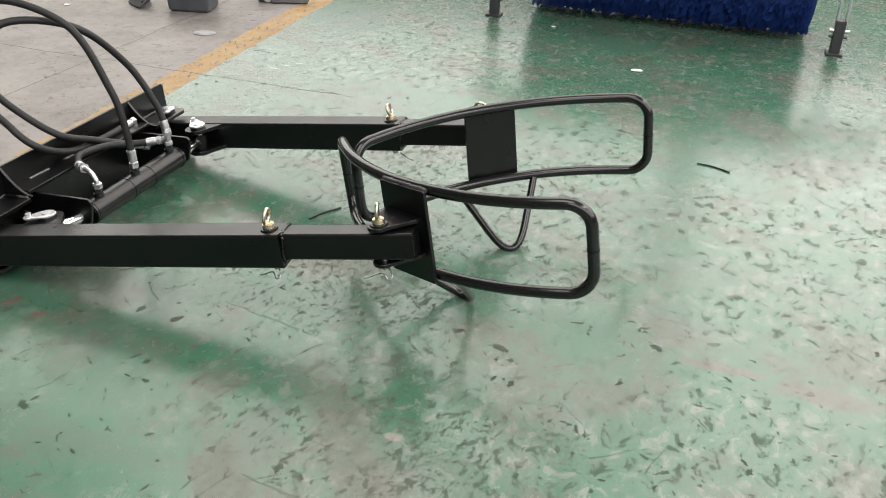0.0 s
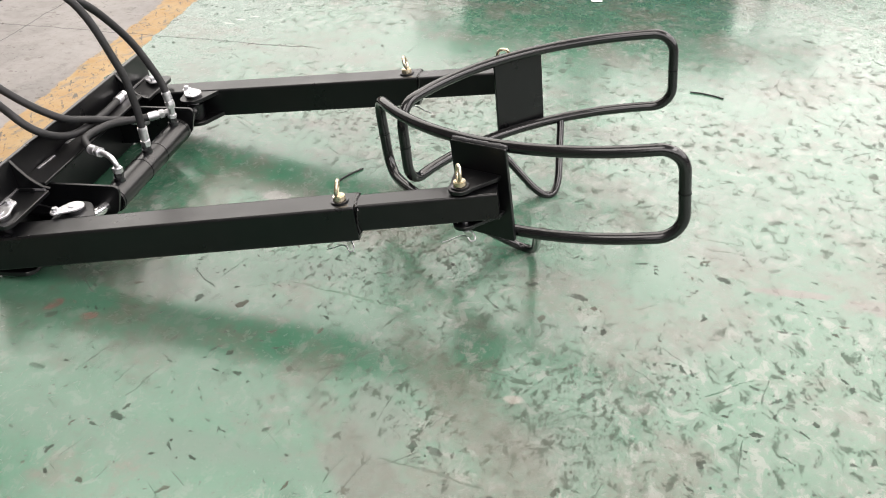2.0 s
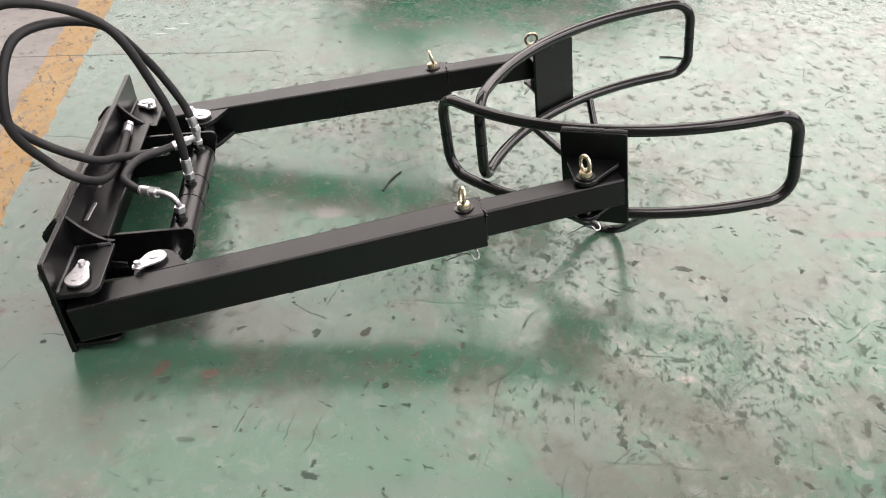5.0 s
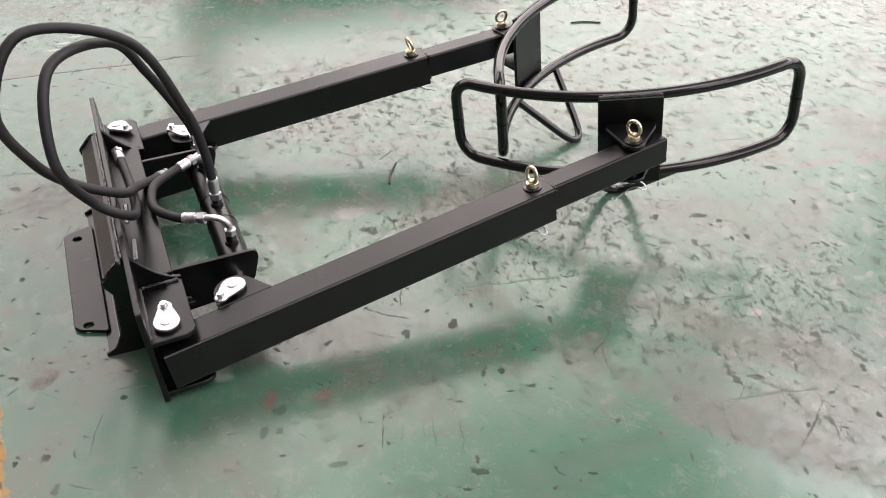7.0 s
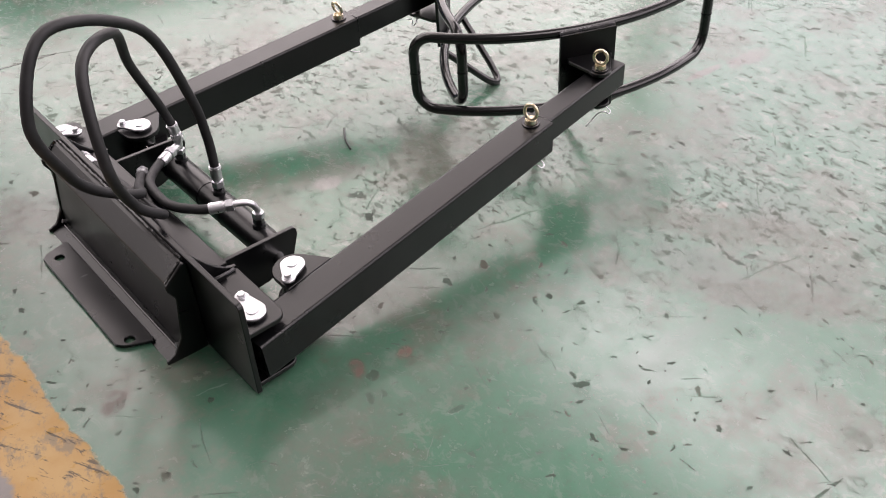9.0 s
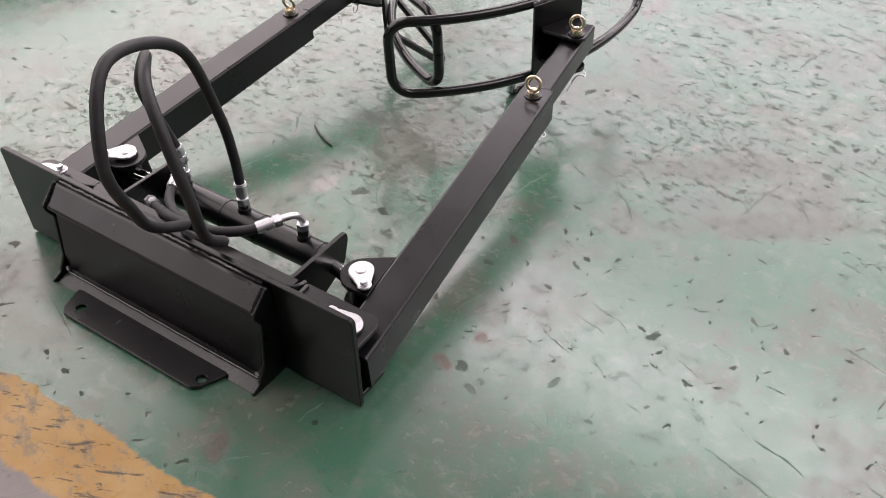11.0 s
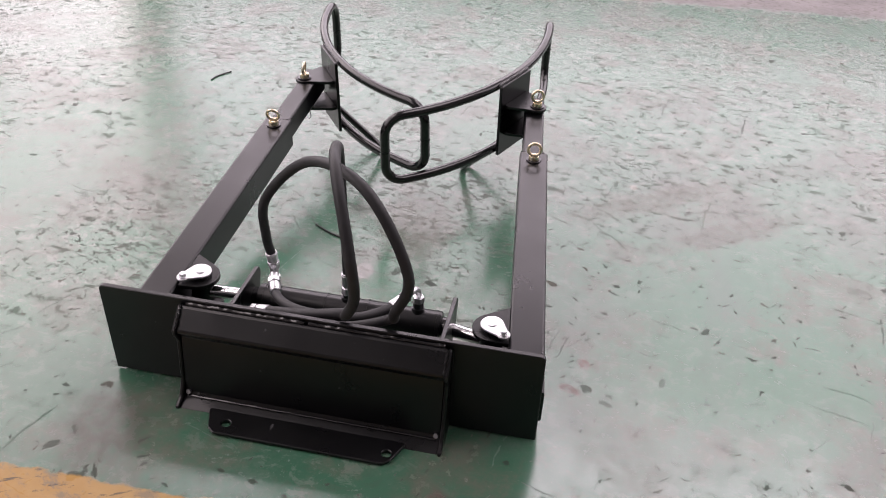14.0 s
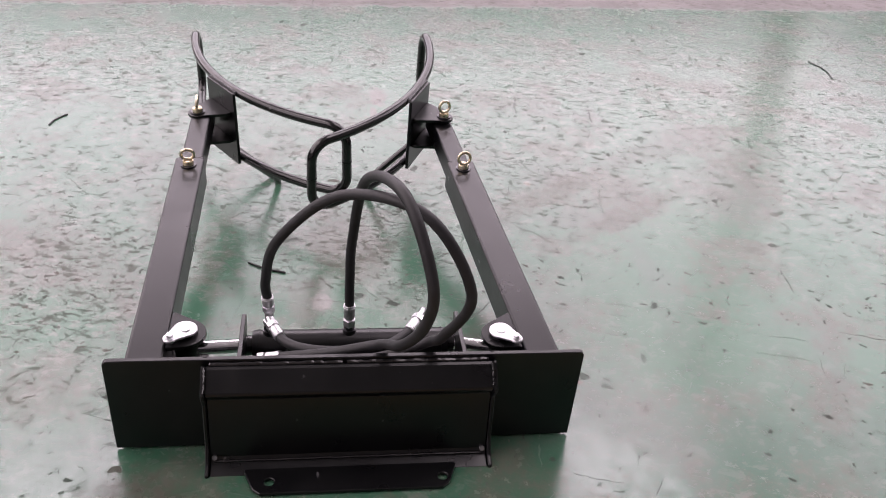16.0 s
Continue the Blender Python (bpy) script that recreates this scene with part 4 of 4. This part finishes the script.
def cast_bracket(x, y, turn, s=1.0):
    """A black machine part with a drilled plate, lying on the floor."""
    ob = new("machine_bracket")
    ob.matrix_world = pose(x, y, 0, 0, 0, turn)
    part("plate", slab(round_corner([(-0.11 * s, -0.06), (0.11 * s, -0.06), (0.13 * s, 0.06), (-0.09 * s, 0.06)], 0.01, 3), 0.012, pose(0, 0, 0.040, 34, 0, 0), holes=((-0.05, -0.02, 0.009), (0.05, -0.02, 0.009))), DARK, ob)
    part("block", box(0.12 * s, 0.10, 0.075, pose(-0.13 * s, 0.03, 0.0385), 0.01), DARK, ob)
    smooth(part("boss", rod((-0.13 * s, -0.03, 0.022), (-0.13 * s, 0.05, 0.022), 0.020, 16, bevel=0.002), ZINC, ob))
    return tagged(ob, "black drilled steel machine bracket on the floor", "machine part")


cast_bracket(-0.60, 2.62, 18)
cast_bracket(-1.34, 2.20, -30, 0.7)
cast_bracket(4.93, -3.14, 60, 1.1)


def strip(points, label):
    bm = sweep(glide([(x, y, 0.0032) for x, y in points], 6), 0.0030, 8)
    for v in bm.verts:
        v.co.z = max(0.0002, v.co.z)
    tagged(part("cable_tie", bm, BLACKPLASTIC), label, "cable tie")


strip([(0.755, 0.165), (0.770, 0.205), (0.790, 0.240), (0.815, 0.275)], "black plastic cable tie lying on the green floor")
strip([(1.905, 1.115), (1.950, 1.110), (1.990, 1.095), (2.025, 1.075)], "black plastic cable tie lying on the green floor")


def scrap(x, y, turn, sx, sy):
    rng = random.Random(int(x * 100))
    outline = [(sx * math.cos(a) * (0.7 + 0.3 * rng.random()), sy * math.sin(a) * (0.7 + 0.3 * rng.random())) for a in (2 * math.pi * k / 9 for k in range(9))]
    bm = slab(outline, 0.002, pose(x, y, 0.0035, 4, 0, turn), 0)
    for v in bm.verts:
        v.co.z += 0.003 * rng.random()
    tagged(part("paper_scrap", bm, PAPER), "crumpled white paper scrap on the floor", "paper scrap")


# dark line on the floor, built as a thin raised strip
strip([(3.06, -2.69), (2.96, -2.71), (2.86, -2.70), (2.76, -2.67)], "thin dark line on the green floor, built as a strip")


scrap(1.53, 2.15, 10, 0.030, 0.016)
scrap(0.98, 2.75, 40, 0.018, 0.010)
scrap(-1.72, 2.02, 25, 0.022, 0.014)


def lid(x, y):
    """A flat oval cover plate lying on the concrete."""
    outline = [(0.058 * math.cos(a), 0.040 * math.sin(a)) for a in (2 * math.pi * k / 28 for k in range(28))]
    inner = [(0.8 * px, 0.8 * py) for px, py in outline]
    bm = slab(inner, 0.003, pose(0, 0, 0.0075), 0.001, bm=slab(outline, 0.006, pose(0, 0, 0.003), 0.0015))
    ob = part("cover_plate", bm, ROOF)
    ob.matrix_world = pose(x, y, 0, 0, 0, 20)
    tagged(ob, "flat oval pale grey cover plate on concrete", "cover plate")


lid(-0.70, 1.85)
